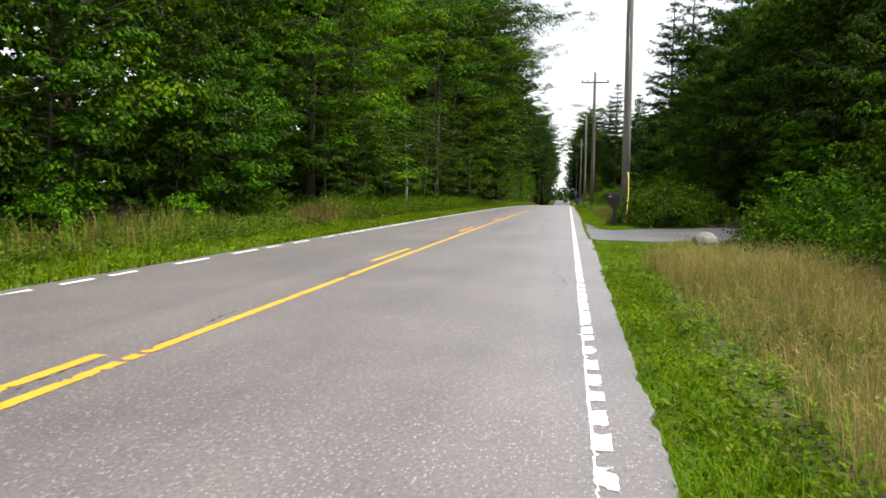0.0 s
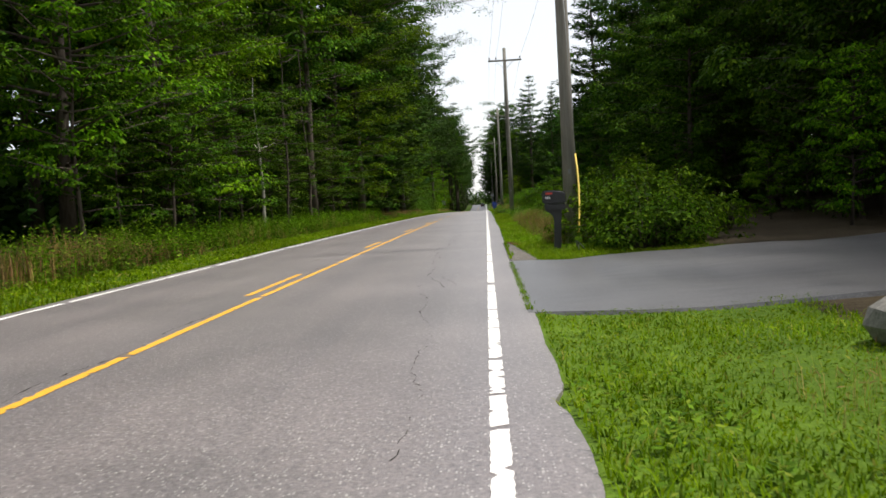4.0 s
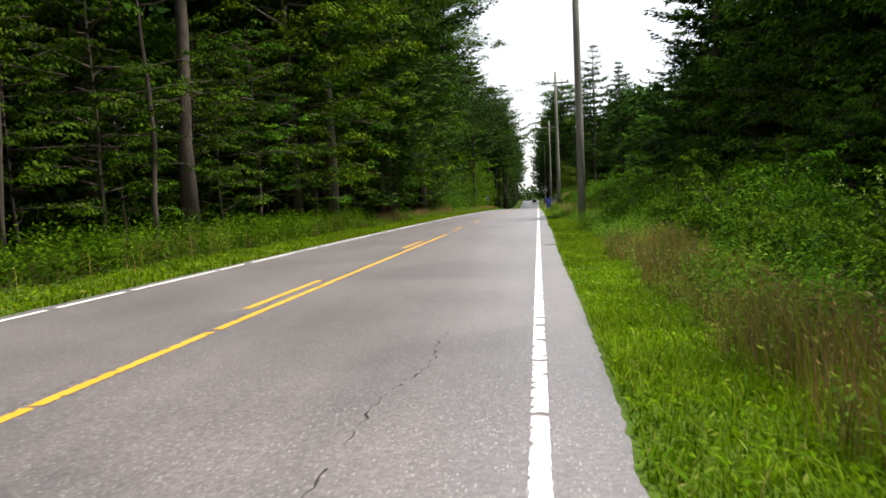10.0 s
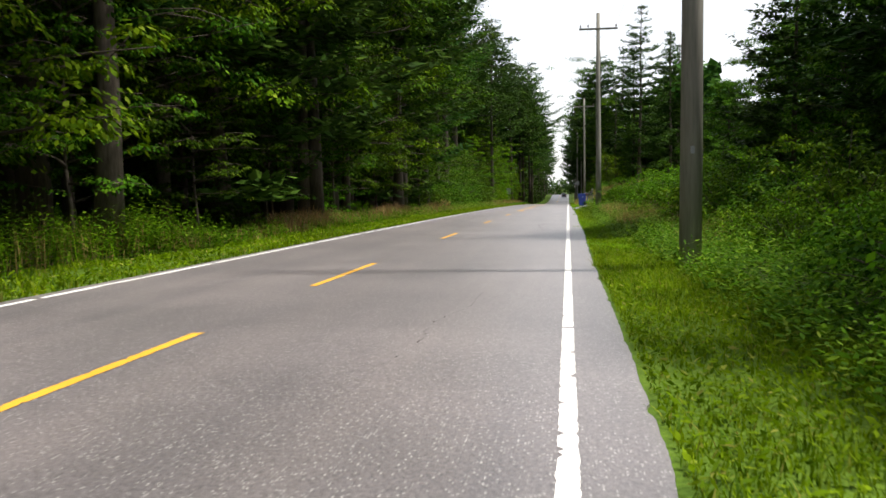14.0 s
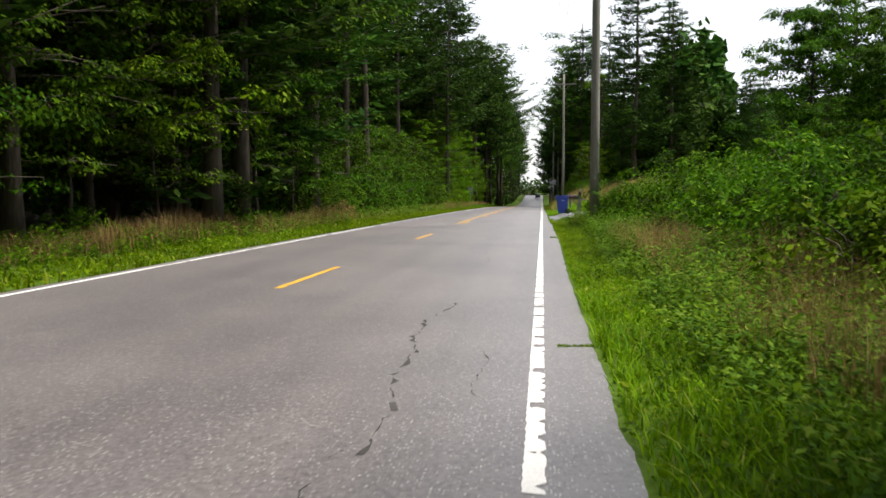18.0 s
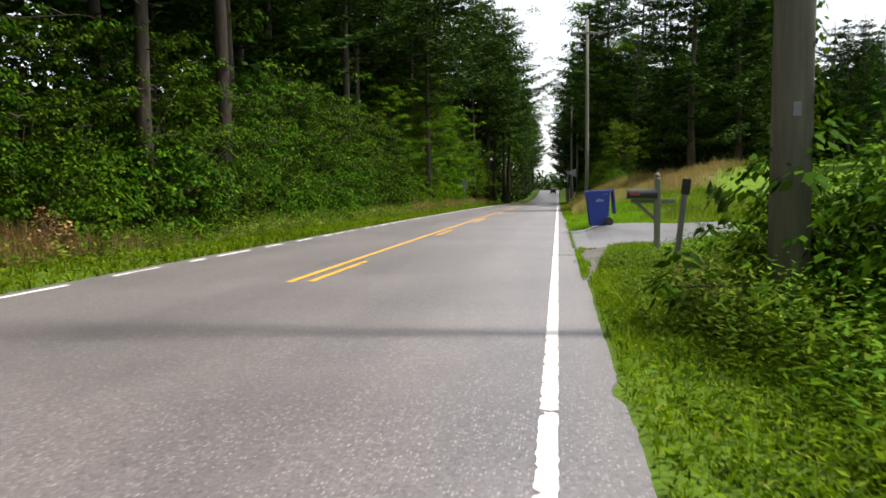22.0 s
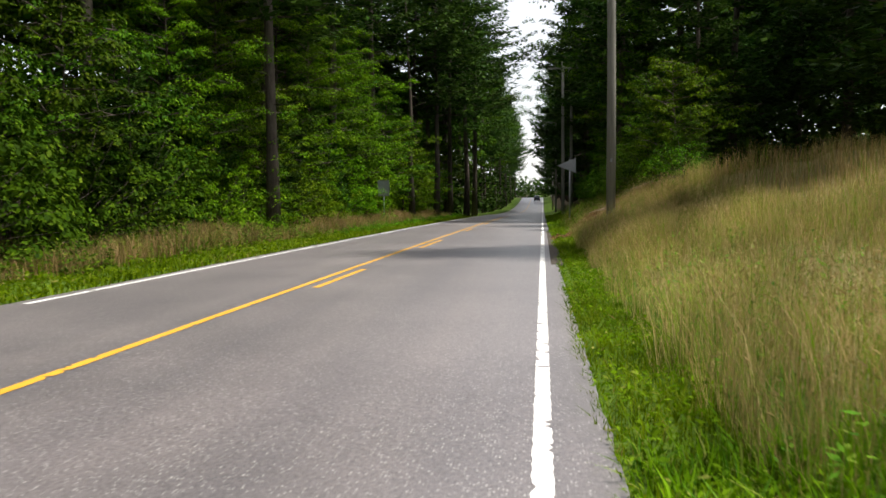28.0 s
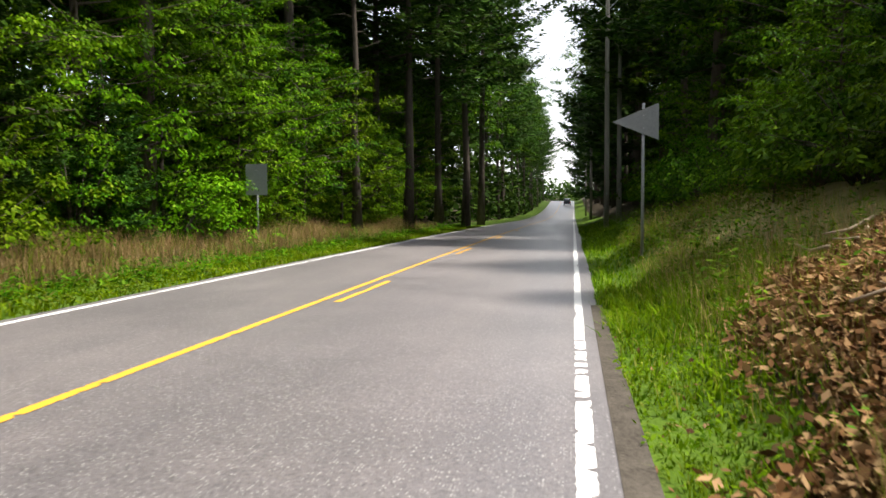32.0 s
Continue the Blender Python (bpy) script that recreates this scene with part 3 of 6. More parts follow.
def broadleaf(h, r0, crown_from, radius, limbs, per, size, mat, seed, bark=None, lean=(0, 0), high=False, big=0.8, flat=0.5, share=0.75):
    """Trunk with limbs and side branches, and a crown of leaf clumps with gaps between them: meshes shared by the copies."""
    rnd = random.Random(seed)
    pts, rad = bent(h * 0.93, r0, lean, seed)
    wood, cent, outs, sizes = [(pts, rad, 8)], [], [], []
    for k in range(limbs):
        u = crown_from + (1 - crown_from) * ((k + rnd.random()) / limbs) ** 0.9
        u = min(u, 0.97)
        i = min(int(u * 7), 6)
        base = Vector(pts[i]).lerp(Vector(pts[i + 1]), u * 7 - i)
        v = (u - crown_from) / (1 - crown_from)
        shape = (0.42 + 0.58 * math.sin(math.pi * min(1, 0.05 + 0.9 * v))) * (1 - 0.45 * v ** 4)
        if high:
            shape = (0.34 + 0.66 * min(1, 1.3 * v)) * (1 - 0.35 * v ** 6)
        reach = radius * shape * rnd.uniform(0.5, 1.15)
        a = k * 2.4 + rnd.uniform(-0.5, 0.5)
        rise = rnd.uniform(0.05, 0.5)
        path = [base]
        for s in range(1, 4):
            path.append(base + Vector((math.cos(a) * reach * s / 3, math.sin(a) * reach * s / 3, reach * rise * (s / 3) ** (1.2 if s < 3 else 1.0) - 0.08 * reach * (s / 3) ** 3)))
            a += rnd.uniform(-0.2, 0.2)
        wood.append((path, [0.012 * h ** 0.5 + 0.006 * reach, 0.008 * h ** 0.5, 0.005 * h ** 0.5, 0.01], 4))
        for s in range(1 + int(0.5 + reach * share / big)):
            f = rnd.uniform(0.3, 1.05)
            j = min(int(f * 3), 2)
            start = path[j].lerp(path[j + 1], f * 3 - j)
            wide = 0.26 * reach * f
            q = start + Vector((rnd.gauss(0, wide * 0.7), rnd.gauss(0, wide * 0.7), rnd.gauss(0, 0.12 * big + 0.05 * wide)))
            wood.append(([start, start.lerp(q, 0.5) + Vector((0, 0, 0.05)), q], [0.016, 0.011, 0.006], 3))
            o = Vector((q.x - base.x, q.y - base.y, 0.1)).normalized()
            cent.append(q)
            outs.append(o)
            sizes.append(big * rnd.uniform(0.6, 1.3))
    trunk = tubes("trunk", wood, bark or M_BARK)
    return trunk, clumps(cent, outs, sizes, per, size, mat, "crown", flat)


def pine(h, r0, crown_from, radius, per, seed, dead=0):
    """White pine: whorls of level limbs, each a flat plate of needle tufts along side twigs."""
    rnd = random.Random(seed)
    pts, rad = bent(h, r0, (0, 0), seed)
    wood, cent, along, norm = [(pts, rad, 8)], [], [], []

    def on_trunk(z):
        u = z / h
        i = min(int(u * 7), 6)
        return Vector(pts[i]).lerp(Vector(pts[i + 1]), u * 7 - i)

    for k in range(dead):
        base, a, ln = on_trunk(rnd.uniform(0.12, crown_from) * h), rnd.uniform(0, 6.28), rnd.uniform(0.5, 1.8)
        wood.append(([base, base + Vector((math.cos(a) * ln, math.sin(a) * ln, rnd.uniform(-0.25, 0.2)))], [0.028, 0.006], 4))
    z = crown_from * h
    while z < h * 0.985:
        base = on_trunk(z)
        v = (z / h - crown_from) / (1 - crown_from)
        reach0 = radius * (1 - v ** 2.2) * (0.75 + 0.25 * min(1, v * 4)) + 0.3
        turn = rnd.uniform(0, 6.28)
        count = rnd.choice((4, 5, 5, 6))
        for k in range(count):
            a, reach = turn + 6.28 * k / count + rnd.uniform(-0.35, 0.35), reach0 * rnd.uniform(0.5, 1.12)
            if rnd.random() < 0.1:
                continue
            lift = rnd.uniform(-0.04, 0.2)
            way = Vector((math.cos(a), math.sin(a), 0))
            side = Vector((-way.y, way.x, 0))
            at = [base + way * reach * f + Vector((0, 0, reach * (lift * f + 0.12 * f * f - 0.1 * math.sin(3.14 * f)))) for f in (0, 0.33, 0.66, 1)]
            wood.append((at, [0.02 + 0.007 * reach, 0.03, 0.018, 0.006], 4))
            n = max(2, int(reach / 0.34))
            for s in range(n):
                f = 0.22 + 0.8 * (s + rnd.random()) / n
                j = min(int(f * 3), 2)
                q = at[j].lerp(at[j + 1], f * 3 - j)
                for sgn in (-1, 1):
                    ln = min(0.25 + 0.42 * reach * (1.05 - f) + 0.12, 1.5) * rnd.uniform(0.6, 1.15)
                    e = (way * 0.75 + side * sgn).normalized()
                    m = max(1, int(ln / 0.28 + 0.5))
                    for g in range(m):
                        p = q + e * ln * (g + rnd.random()) / m + Vector((0, 0, rnd.gauss(0.03, 0.06)))
                        for _ in range(per + 1):
                            cent.append((p.x + rnd.gauss(0, 0.13), p.y + rnd.gauss(0, 0.13), p.z + rnd.gauss(0.02, 0.08)))
                            along.append((e.x + rnd.gauss(0, 0.5), e.y + rnd.gauss(0, 0.5), 0.25 + rnd.gauss(0, 0.25)))
                            norm.append((rnd.gauss(0, 0.35), rnd.gauss(0, 0.35), 1.0))
        z += rnd.uniform(0.7, 1.5) * (1.15 - 0.4 * v)
    n = len(cent)
    length = RNG.uniform(0.28, 0.55, n)
    crown = leaf_mesh("crown", np.array(cent), np.array(norm), np.array(along), length, length * 0.42, M_NEEDLE_AND_SHADE, 0.06)
    return tubes("trunk", wood, M_BARK), crown


def bush(radius, height, n, per, size, mat, seed):
    """Many stems and domed clumps of leaves over an uneven mound."""
    rnd = random.Random(seed)
    wood, cent, outs, sizes = [], [], [], []
    for k in range(n):
        a, e = rnd.uniform(0, 6.28), math.acos(rnd.uniform(0.0, 1.0))
        k2 = rnd.uniform(0.5, 1.08) * (1 + 0.22 * math.sin(3 * a + seed) + 0.12 * math.sin(5 * a + 2 * seed))
        p = Vector((math.cos(a) * math.sin(e) * radius * k2, math.sin(a) * math.sin(e) * radius * k2, 0.1 + math.cos(e) * height * k2))
        cent.append(p)
        outs.append(p.normalized())
        sizes.append((0.17 + 0.075 * radius) * rnd.uniform(0.6, 1.35))
        if k % 3 == 0:
            wood.append(([(p.x * 0.1, p.y * 0.1, -0.1), p * 0.5 + Vector((0, 0, 0.15)), p], [0.016, 0.011, 0.005], 4))
    return tubes("stem", wood, M_BARK), clumps(cent, outs, sizes, per, size, mat, "leaves", 0.6)


def planted(name, kinds, k, x, y, scale, turn, label, category, group, sink=0.0):
    """One tree or bush of its own, at its place on the ground."""
    a, b = kinds[k % len(kinds)]
    ob = thing(name, pose(x, y, lay1(x, y) - sink, 0, 0, turn) @ Matrix.Scale(scale, 4), label, category, group)
    part(a.name.split(".")[0], a, parent=ob)
    part(b.name.split(".")[0], b, parent=ob)
    return ob


OAKS = [broadleaf(17.5, 0.2, 0.12, 6.3, 50, 90, 0.17, M_LEAF, 101), broadleaf(18.5, 0.22, 0.15, 6.8, 50, 90, 0.18, M_LEAF, 102, flat=0.4), broadleaf(16.5, 0.18, 0.08, 5.9, 50, 90, 0.16, M_LEAF, 103), broadleaf(17.0, 0.2, 0.11, 6.4, 50, 90, 0.17, M_LEAF2, 104)]
DENSE_OAKS = [broadleaf(17.5, 0.22, 0.08, 5.6, 64, 100, 0.22, M_LEAF, 171, share=1.2, flat=0.6), broadleaf(17.0, 0.22, 0.1, 5.8, 64, 100, 0.22, M_LEAF, 172, share=1.2, flat=0.6)]
MAPLES = [broadleaf(19.0, 0.22, 0.07, 6.0, 60, 100, 0.16, M_LEAF2, 151, flat=0.4), broadleaf(21.0, 0.24, 0.09, 6.4, 64, 100, 0.16, M_LEAF2, 152, flat=0.4)]
DEEP_OAKS = [broadleaf(18.5, 0.22, 0.2, 6.0, 44, 40, 0.3, M_LEAF, 105, big=1.0), broadleaf(19.5, 0.24, 0.25, 6.4, 44, 40, 0.3, M_LEAF, 106, big=1.0)]
HIGH_OAKS = [broadleaf(24.0, 0.24, 0.4, 8.6, 50, 90, 0.18, M_LEAF, 107, high=True, big=0.95), broadleaf(25.5, 0.26, 0.44, 9.0, 50, 90, 0.18, M_LEAF, 108, high=True, big=0.95)]
FAR_HIGH = [broadleaf(25.0, 0.22, 0.3, 6.6, 46, 44, 0.32, M_LEAF, 109, high=True, big=1.1, share=0.95), broadleaf(26.0, 0.24, 0.36, 7.0, 46, 44, 0.32, M_LEAF, 110, high=True, big=1.1, share=0.95)]
SAPLINGS = [broadleaf(6.5, 0.06, 0.08, 2.4, 40, 46, 0.125, M_LEAF2, 111, big=0.38), broadleaf(5.2, 0.05, 0.06, 2.1, 38, 46, 0.12, M_LEAF2, 112, big=0.36), broadleaf(8.0, 0.07, 0.1, 2.8, 44, 46, 0.13, M_LEAF, 113, big=0.42)]
SHADE_TREES = [broadleaf(9.0, 0.07, 0.14, 3.6, 34, 46, 0.14, M_LEAF, 161, big=0.5, flat=0.22), broadleaf(11.0, 0.08, 0.16, 4.0, 38, 46, 0.14, M_LEAF, 162, big=0.5, flat=0.22)]
TALL_PINES = [pine(25.0, 0.24, 0.36, 5.6, 1, 124, 8), pine(26.5, 0.26, 0.4, 6.0, 1, 125, 9), pine(24.0, 0.22, 0.32, 5.4, 1, 126, 7)]
SLIM_PINES = [pine(26.0, 0.3, 0.13, 5.2, 2, 127, 4), pine(24.0, 0.27, 0.1, 4.8, 2, 128, 3)]
PINES = [pine(19.0, 0.24, 0.14, 5.0, 2, 121, 3), pine(21.0, 0.27, 0.2, 5.4, 2, 122, 5), pine(17.5, 0.22, 0.07, 4.8, 2, 123)]
DARK_YOUNG = [broadleaf(7.0, 0.06, 0.06, 2.6, 42, 52, 0.135, M_LEAF, 114, big=0.42), broadleaf(6.0, 0.06, 0.05, 2.4, 40, 52, 0.14, M_LEAF, 115, big=0.42)]
DARK_BUSHES = [bush(2.6, 3.0, 190, 40, 0.13, M_LEAF, 138), bush(2.3, 3.6, 190, 40, 0.125, M_LEAF, 139)]
BIG_BUSHES = [bush(2.6, 3.0, 190, 40, 0.125, M_LEAF2, 135), bush(2.3, 3.6, 190, 40, 0.12, M_BUSH, 136), bush(2.8, 2.6, 190, 40, 0.13, M_LEAF2, 137)]
BUSHES = [bush(1.3, 1.4, 110, 26, 0.105, M_BUSH, 131), bush(1.5, 1.7, 120, 26, 0.11, M_BUSH, 132), bush(1.1, 1.2, 95, 26, 0.095, M_LEAF2, 133), bush(1.4, 1.3, 110, 26, 0.105, M_LEAF, 134)]

rnd = random.Random(21)
L_OAK, L_SAP = "tall leafy deciduous tree at the edge of dense woods", "young leafy tree with low branches under taller trees"
L_PINE = "tall white pine with layered dark green boughs"
L_BUSH = "dense green leafy shrub beside the road"
L_DEEP = "tall shaded deciduous tree standing deeper in the woods"
k = 0


def oak(x, y, s, deep=False, high=False):
    global k
    k += 1
    planted("deciduous_tree", FAR_HIGH if high and deep else HIGH_OAKS if high else DEEP_OAKS if deep else OAKS, k, x, y, s, rnd.uniform(0, 360), L_DEEP if deep else L_OAK, "tree", "woods along the road")


def white_pine(x, y, s, kinds=None):
    global k
    k += 1
    planted("pine_tree", kinds or PINES, k, x, y, s, rnd.uniform(0, 360), L_PINE, "tree", "woods along the road")


def sapling(x, y, s, kinds=None):
    global k
    k += 1
    planted("young_tree", kinds or SAPLINGS, k, x, y, s, rnd.uniform(0, 360), L_SAP, "tree", "undergrowth along the woods")


def shrub(x, y, s, kinds=None):
    global k
    k += 1
    planted("shrub", kinds or BUSHES, k, x, y, s, rnd.uniform(0, 360), L_BUSH, "shrub", "shrubs on the verge")


def row(y0, y1, lo, hi):
    y = y0
    while y < y1:
        yield y
        y += rnd.uniform(lo, hi)


def shade_tree(x, y, s):
    global k
    k += 1
    planted("young_tree", SHADE_TREES, k, x, y, s, rnd.uniform(0, 360), "slender understorey tree with level sprays of leaves", "tree", "undergrowth along the woods")


def maple(x, y, s):
    global k
    k += 1
    planted("deciduous_tree", MAPLES, k, x, y, s, rnd.uniform(0, 360), "broad light green maple reaching over the verge", "tree", "woods along the road")


# woods along the left of the road
for x, y, s in ((-13.2, 8.5, 0.9), (-13.0, 14.0, 0.95), (-12.4, 20.0, 0.95), (-13.2, 26.6, 0.8), (-14.6, 32.5, 1.0), (-13.4, 1.0, 0.9)):
    oak(x, y, s)
for x, y, s in ((-12.0, 38.8, 0.9), (-11.6, 45.5, 0.95), (-13.0, 52.0, 0.95), (-10.4, 78.0, 1.1)):
    maple(x, y, s)
for y in row(57, 73, 5.0, 6.5):
    oak(-14.6 + rnd.uniform(-0.9, 0.5), y, rnd.uniform(1.15, 1.3))
for y in row(83, 124, 5.0, 6.5):
    oak(-12.2 + rnd.uniform(-0.9, 0.5), y, rnd.uniform(0.95, 1.15))
for y in row(82, 126, 7.0, 9.5):
    white_pine(-11.4 + rnd.uniform(-1.2, 0.8), y, rnd.uniform(1.1, 1.4))
for y in row(66, 140, 12.5, 16.0):
    oak(-9.9 + rnd.uniform(-0.8, 0.5), y, rnd.uniform(0.98, 1.08), high=True)
oak(-9.9, 96.0, 0.95, high=True)
for y in row(52, 128, 4.2, 5.6):
    oak(-18.5 + rnd.uniform(-1.5, 1.5), y, rnd.uniform(1.15, 1.35), True)
for y in row(56, 126, 3.0, 4.4):
    sapling(-14.5 + rnd.uniform(-1.5, 1.0), y, rnd.uniform(1.2, 1.7), DARK_YOUNG)
for x, y, s in ((-10.0, 116.0, 1.12), (-16.0, 156.0, 1.0), (-13.5, 148.0, 1.05), (-13.0, 166.0, 1.0), (-10.0, 180.0, 1.05), (-12.6, 187.5, 1.0), (-11.7, 196.0, 1.0), (-10.2, 218.2, 1.05), (-8.4, 217.2, 1.0), (-11.8, 209.5, 1.08), (-8.2, 226.0, 1.05), (-7.4, 233.0, 1.1), (-7.4, 243.0, 1.1), (-10.5, 134.0, 1.0), (-14.5, 139.0, 1.1), (-14.5, 175.0, 1.0), (-15.0, 203.0, 1.0)):
    white_pine(x, y, s, TALL_PINES)
for y in row(128, 240, 8.5, 12.0):
    white_pine(-16.5 + rnd.uniform(-2.0, 1.5), y, rnd.uniform(0.95, 1.1), TALL_PINES)
for y in row(130, 240, 7.0, 9.5):
    oak(-17.5 + rnd.uniform(-0.8, 0.8), y, rnd.uniform(0.7, 0.95), True)
for y in row(228, 430, 7.0, 9.5):
    if rnd.random() < 0.45:
        white_pine(-9.2 + rnd.uniform(-0.6, 0.6), y, rnd.uniform(0.95, 1.08), TALL_PINES)
    else:
        oak(-10.2 + rnd.uniform(-0.6, 0.6), y, rnd.uniform(0.95, 1.08), True, True)
for y in row(-2, 24, 2.6, 3.6):
    sapling(-11.0 + rnd.uniform(-0.7, 0.5), y, rnd.uniform(0.75, 1.2), DARK_YOUNG)
for x, y, s in ((-10.6, 25.6, 0.95), (-11.2, 28.0, 0.8), (-11.0, 23.5, 0.9), (-11.6, 43.0, 0.9)):
    sapling(x, y, s, DARK_YOUNG)
for y in row(37, 82, 2.4, 3.6):
    shade_tree(-11.0 + rnd.uniform(-0.8, 0.8), y, rnd.uniform(0.6, 1.0))
for y in row(84, 126, 5.0, 7.0):
    oak(-11.8 + rnd.uniform(-0.6, 0.6), y, rnd.uniform(0.55, 0.75))
for y in row(176, 236, 4.6, 6.5):
    maple(-12.6 + rnd.uniform(-0.6, 0.6), y, rnd.uniform(0.48, 0.66))
for y in row(84, 126, 2.2, 3.4):
    shade_tree(-10.6 + rnd.uniform(-0.8, 0.6), y, rnd.uniform(0.6, 0.95))
for y in row(126, 178, 1.7, 2.6):
    sapling((-11.6 if y < 142 else -12.3) + rnd.uniform(-0.6, 0.5), y, rnd.uniform(0.75, 1.1), DARK_YOUNG)
for y in row(124, 172, 2.0, 3.0):
    shrub(-11.4 + rnd.uniform(-0.5, 0.5), y, rnd.uniform(0.8, 1.15), DARK_BUSHES)
for y in row(176, 236, 2.4, 3.6):
    sapling(-11.9 + rnd.uniform(-0.8, 0.6), y, rnd.uniform(0.8, 1.2))
for y in row(200, 240, 2.6, 4.2):
    sapling(-10.2 + rnd.uniform(-0.5, 0.4), y, rnd.uniform(0.7, 1.15))
for x, y, s in ((-10.9, 183.6, 0.3), (-11.6, 189.5, 0.36), (-11.0, 193.0, 0.26), (-12.5, 178.0, 0.4), (-11.6, 203.5, 0.38), (-11.2, 171.0, 0.3)):
    white_pine(x, y, s)
for y in row(176, 225, 3.4, 5.0):
    shrub(-11.4 + rnd.uniform(-0.5, 0.5), y, rnd.uniform(0.7, 1.0), BIG_BUSHES)
for y in row(2, 30, 3.6, 5.6):
    shrub(-10.2 + rnd.uniform(-0.8, 0.4), y, rnd.uniform(0.6, 1.0))
for y in row(38, 124, 6.0, 10.0):
    shrub(-10.2 + rnd.uniform(-0.8, 0.4), y, rnd.uniform(0.5, 0.8))

# woods along the right of the road
for y in row(12, 82, 4.6, 6.0):
    oak(13.4 + rnd.uniform(-0.7, 1.2), y, rnd.uniform(0.85, 1.0))
for x, y, s in ((14.0, 81.0, 0.9), (13.6, 97.0, 0.8), (14.5, 87.0, 0.9), (12.8, 64.5, 0.8), (12.6, 57.0, 0.8), (13.0, 73.0, 1.0), (7.6, 47.0, 0.56), (10.0, 36.6, 0.78)):
    planted("deciduous_tree", DENSE_OAKS, int(y), x, y, s, 29 * y, L_OAK, "tree", "woods along the road")
for x, y, s in ((15.0, 45.0, 0.8), (13.0, 72.0, 0.8)):
    white_pine(x, y, s, TALL_PINES)
for x, y, s in ((9.6, 104.0, 0.7), (13.0, 101.0, 0.75)):
    white_pine(x, y, s)
for y in row(36, 98, 2.6, 3.8):
    sapling(9.8 + rnd.uniform(-0.8, 1.5), y, rnd.uniform(0.8, 1.2), DARK_YOUNG)
for y in row(8, 98, 5.0, 6.5):
    oak(17.0 + rnd.uniform(-1.5, 2), y, rnd.uniform(0.9, 1.1), True)
for x, y, s in ((10.4, 123.8, 0.52), (13.0, 121.0, 0.48), (13.0, 102.0, 0.78), (11.6, 108.5, 0.64), (20.5, 149.0, 1.0)):
    planted("deciduous_tree", DENSE_OAKS, int(y), x, y, s, 17 * y, "dark dense crowned tree beside the open ground", "tree", "woods along the road")
for x, y, s in ((9.5, 88.5, 0.85), (11.6, 91.0, 0.88), (8.4, 169.6, 0.88), (13.0, 178.0, 0.75), (14.5, 185.0, 0.8), (14.0, 191.0, 0.85), (9.4, 193.0, 0.85), (8.4, 203.0, 0.85), (6.3, 186.0, 0.5)):
    white_pine(x, y, s, SLIM_PINES)
for x, y, s in ((24.0, 194.0, 0.62), (29.0, 197.0, 0.68), (20.5, 192.0, 0.56), (34.0, 198.0, 0.55), (39.0, 196.0, 0.62)):
    white_pine(x, y, s)
for y in row(166, 208, 3.6, 5.0):
    white_pine(0.34 * (y - 119) + rnd.uniform(0.5, 2.5), y, rnd.uniform(0.42, 0.6))
for y in row(203, 240, 6.0, 8.0):
    oak(7.4 + rnd.uniform(-0.8, 1.0), y, rnd.uniform(0.8, 1.0))
for y in row(206, 430, 7.0, 9.5):
    if rnd.random() < 0.5:
        white_pine(4.4 + rnd.uniform(-0.4, 0.6), y, rnd.uniform(1.0, 1.15) if y < 245 else rnd.uniform(1.2, 1.4))
    else:
        oak(5.0 + rnd.uniform(-0.5, 0.8), y, rnd.uniform(0.9, 1.02), True, True)
for y in row(202, 300, 6.5, 8.5):
    oak(17.0 + rnd.uniform(-1.5, 1.5), y, rnd.uniform(0.85, 1.05), True)
for y in row(150, 195, 8, 13):
    white_pine(rnd.uniform(28, 40), y, rnd.uniform(0.5, 0.65))
for y in row(120, 180, 9, 13):
    oak(rnd.uniform(36, 50), y, rnd.uniform(0.45, 0.6), True)

# shrubs and young trees along the right verge
for y0, y1, x0, x1, s0, s1, lo, hi in ((9, 23, 4.0, 5.0, 0.7, 0.95, 0.9, 1.5), (6, 23, 5.2, 6.8, 1.0, 1.4, 1.4, 2.2), (32.2, 40, 3.0, 4.0, 0.75, 1.05, 0.6, 1.1), (40, 58, 3.3, 4.5, 0.45, 0.75, 0.7, 1.1), (36, 60, 4.8, 6.2, 0.6, 0.95, 1.2, 1.9), (58, 60, 2.9, 4.2, 0.7, 0.95, 0.7, 1.2), (60, 90, 4.8, 6.4, 0.85, 1.25, 1.4, 2.2), (106, 123, 6.6, 9.5, 1.4, 1.9, 1.4, 2.2), (60, 86, 3.2, 4.5, 0.55, 0.85, 0.6, 1.1),
                                       (86, 99, 4.2, 6.0, 0.7, 1.1, 0.8, 1.4), (98, 119.5, 3.8, 4.8, 0.95, 1.25, 0.9, 1.5), (100, 120, 5.0, 6.4, 1.05, 1.35, 1.3, 2.0), (119, 126.5, 2.7, 4.2, 0.42, 0.62, 0.8, 1.3), (183, 235, 3.6, 5.2, 0.8, 1.25, 1.0, 1.8), (176, 190, 4.2, 6.0, 0.6, 0.9, 1.2, 2.0)):
    for y in row(y0, y1, lo, hi):
        shrub(rnd.uniform(x0, x1), y, rnd.uniform(s0, s1))
for y in row(33.5, 84, 4.0, 6.5):
    sapling(rnd.uniform(6.4, 8.0), y, rnd.uniform(0.4, 0.65))
for x, y, s in ((6.8, 118.0, 0.4), (7.8, 121.0, 0.42), (9.0, 117.0, 0.55), (9.6, 122.5, 0.6), (11.5, 118.0, 0.75), (13.0, 123.5, 0.85), (15.5, 121.0, 1.1), (18.0, 123.0, 1.1), (21.0, 120.0, 1.2), (24.0, 123.0, 1.2)):
    sapling(x, y, s)
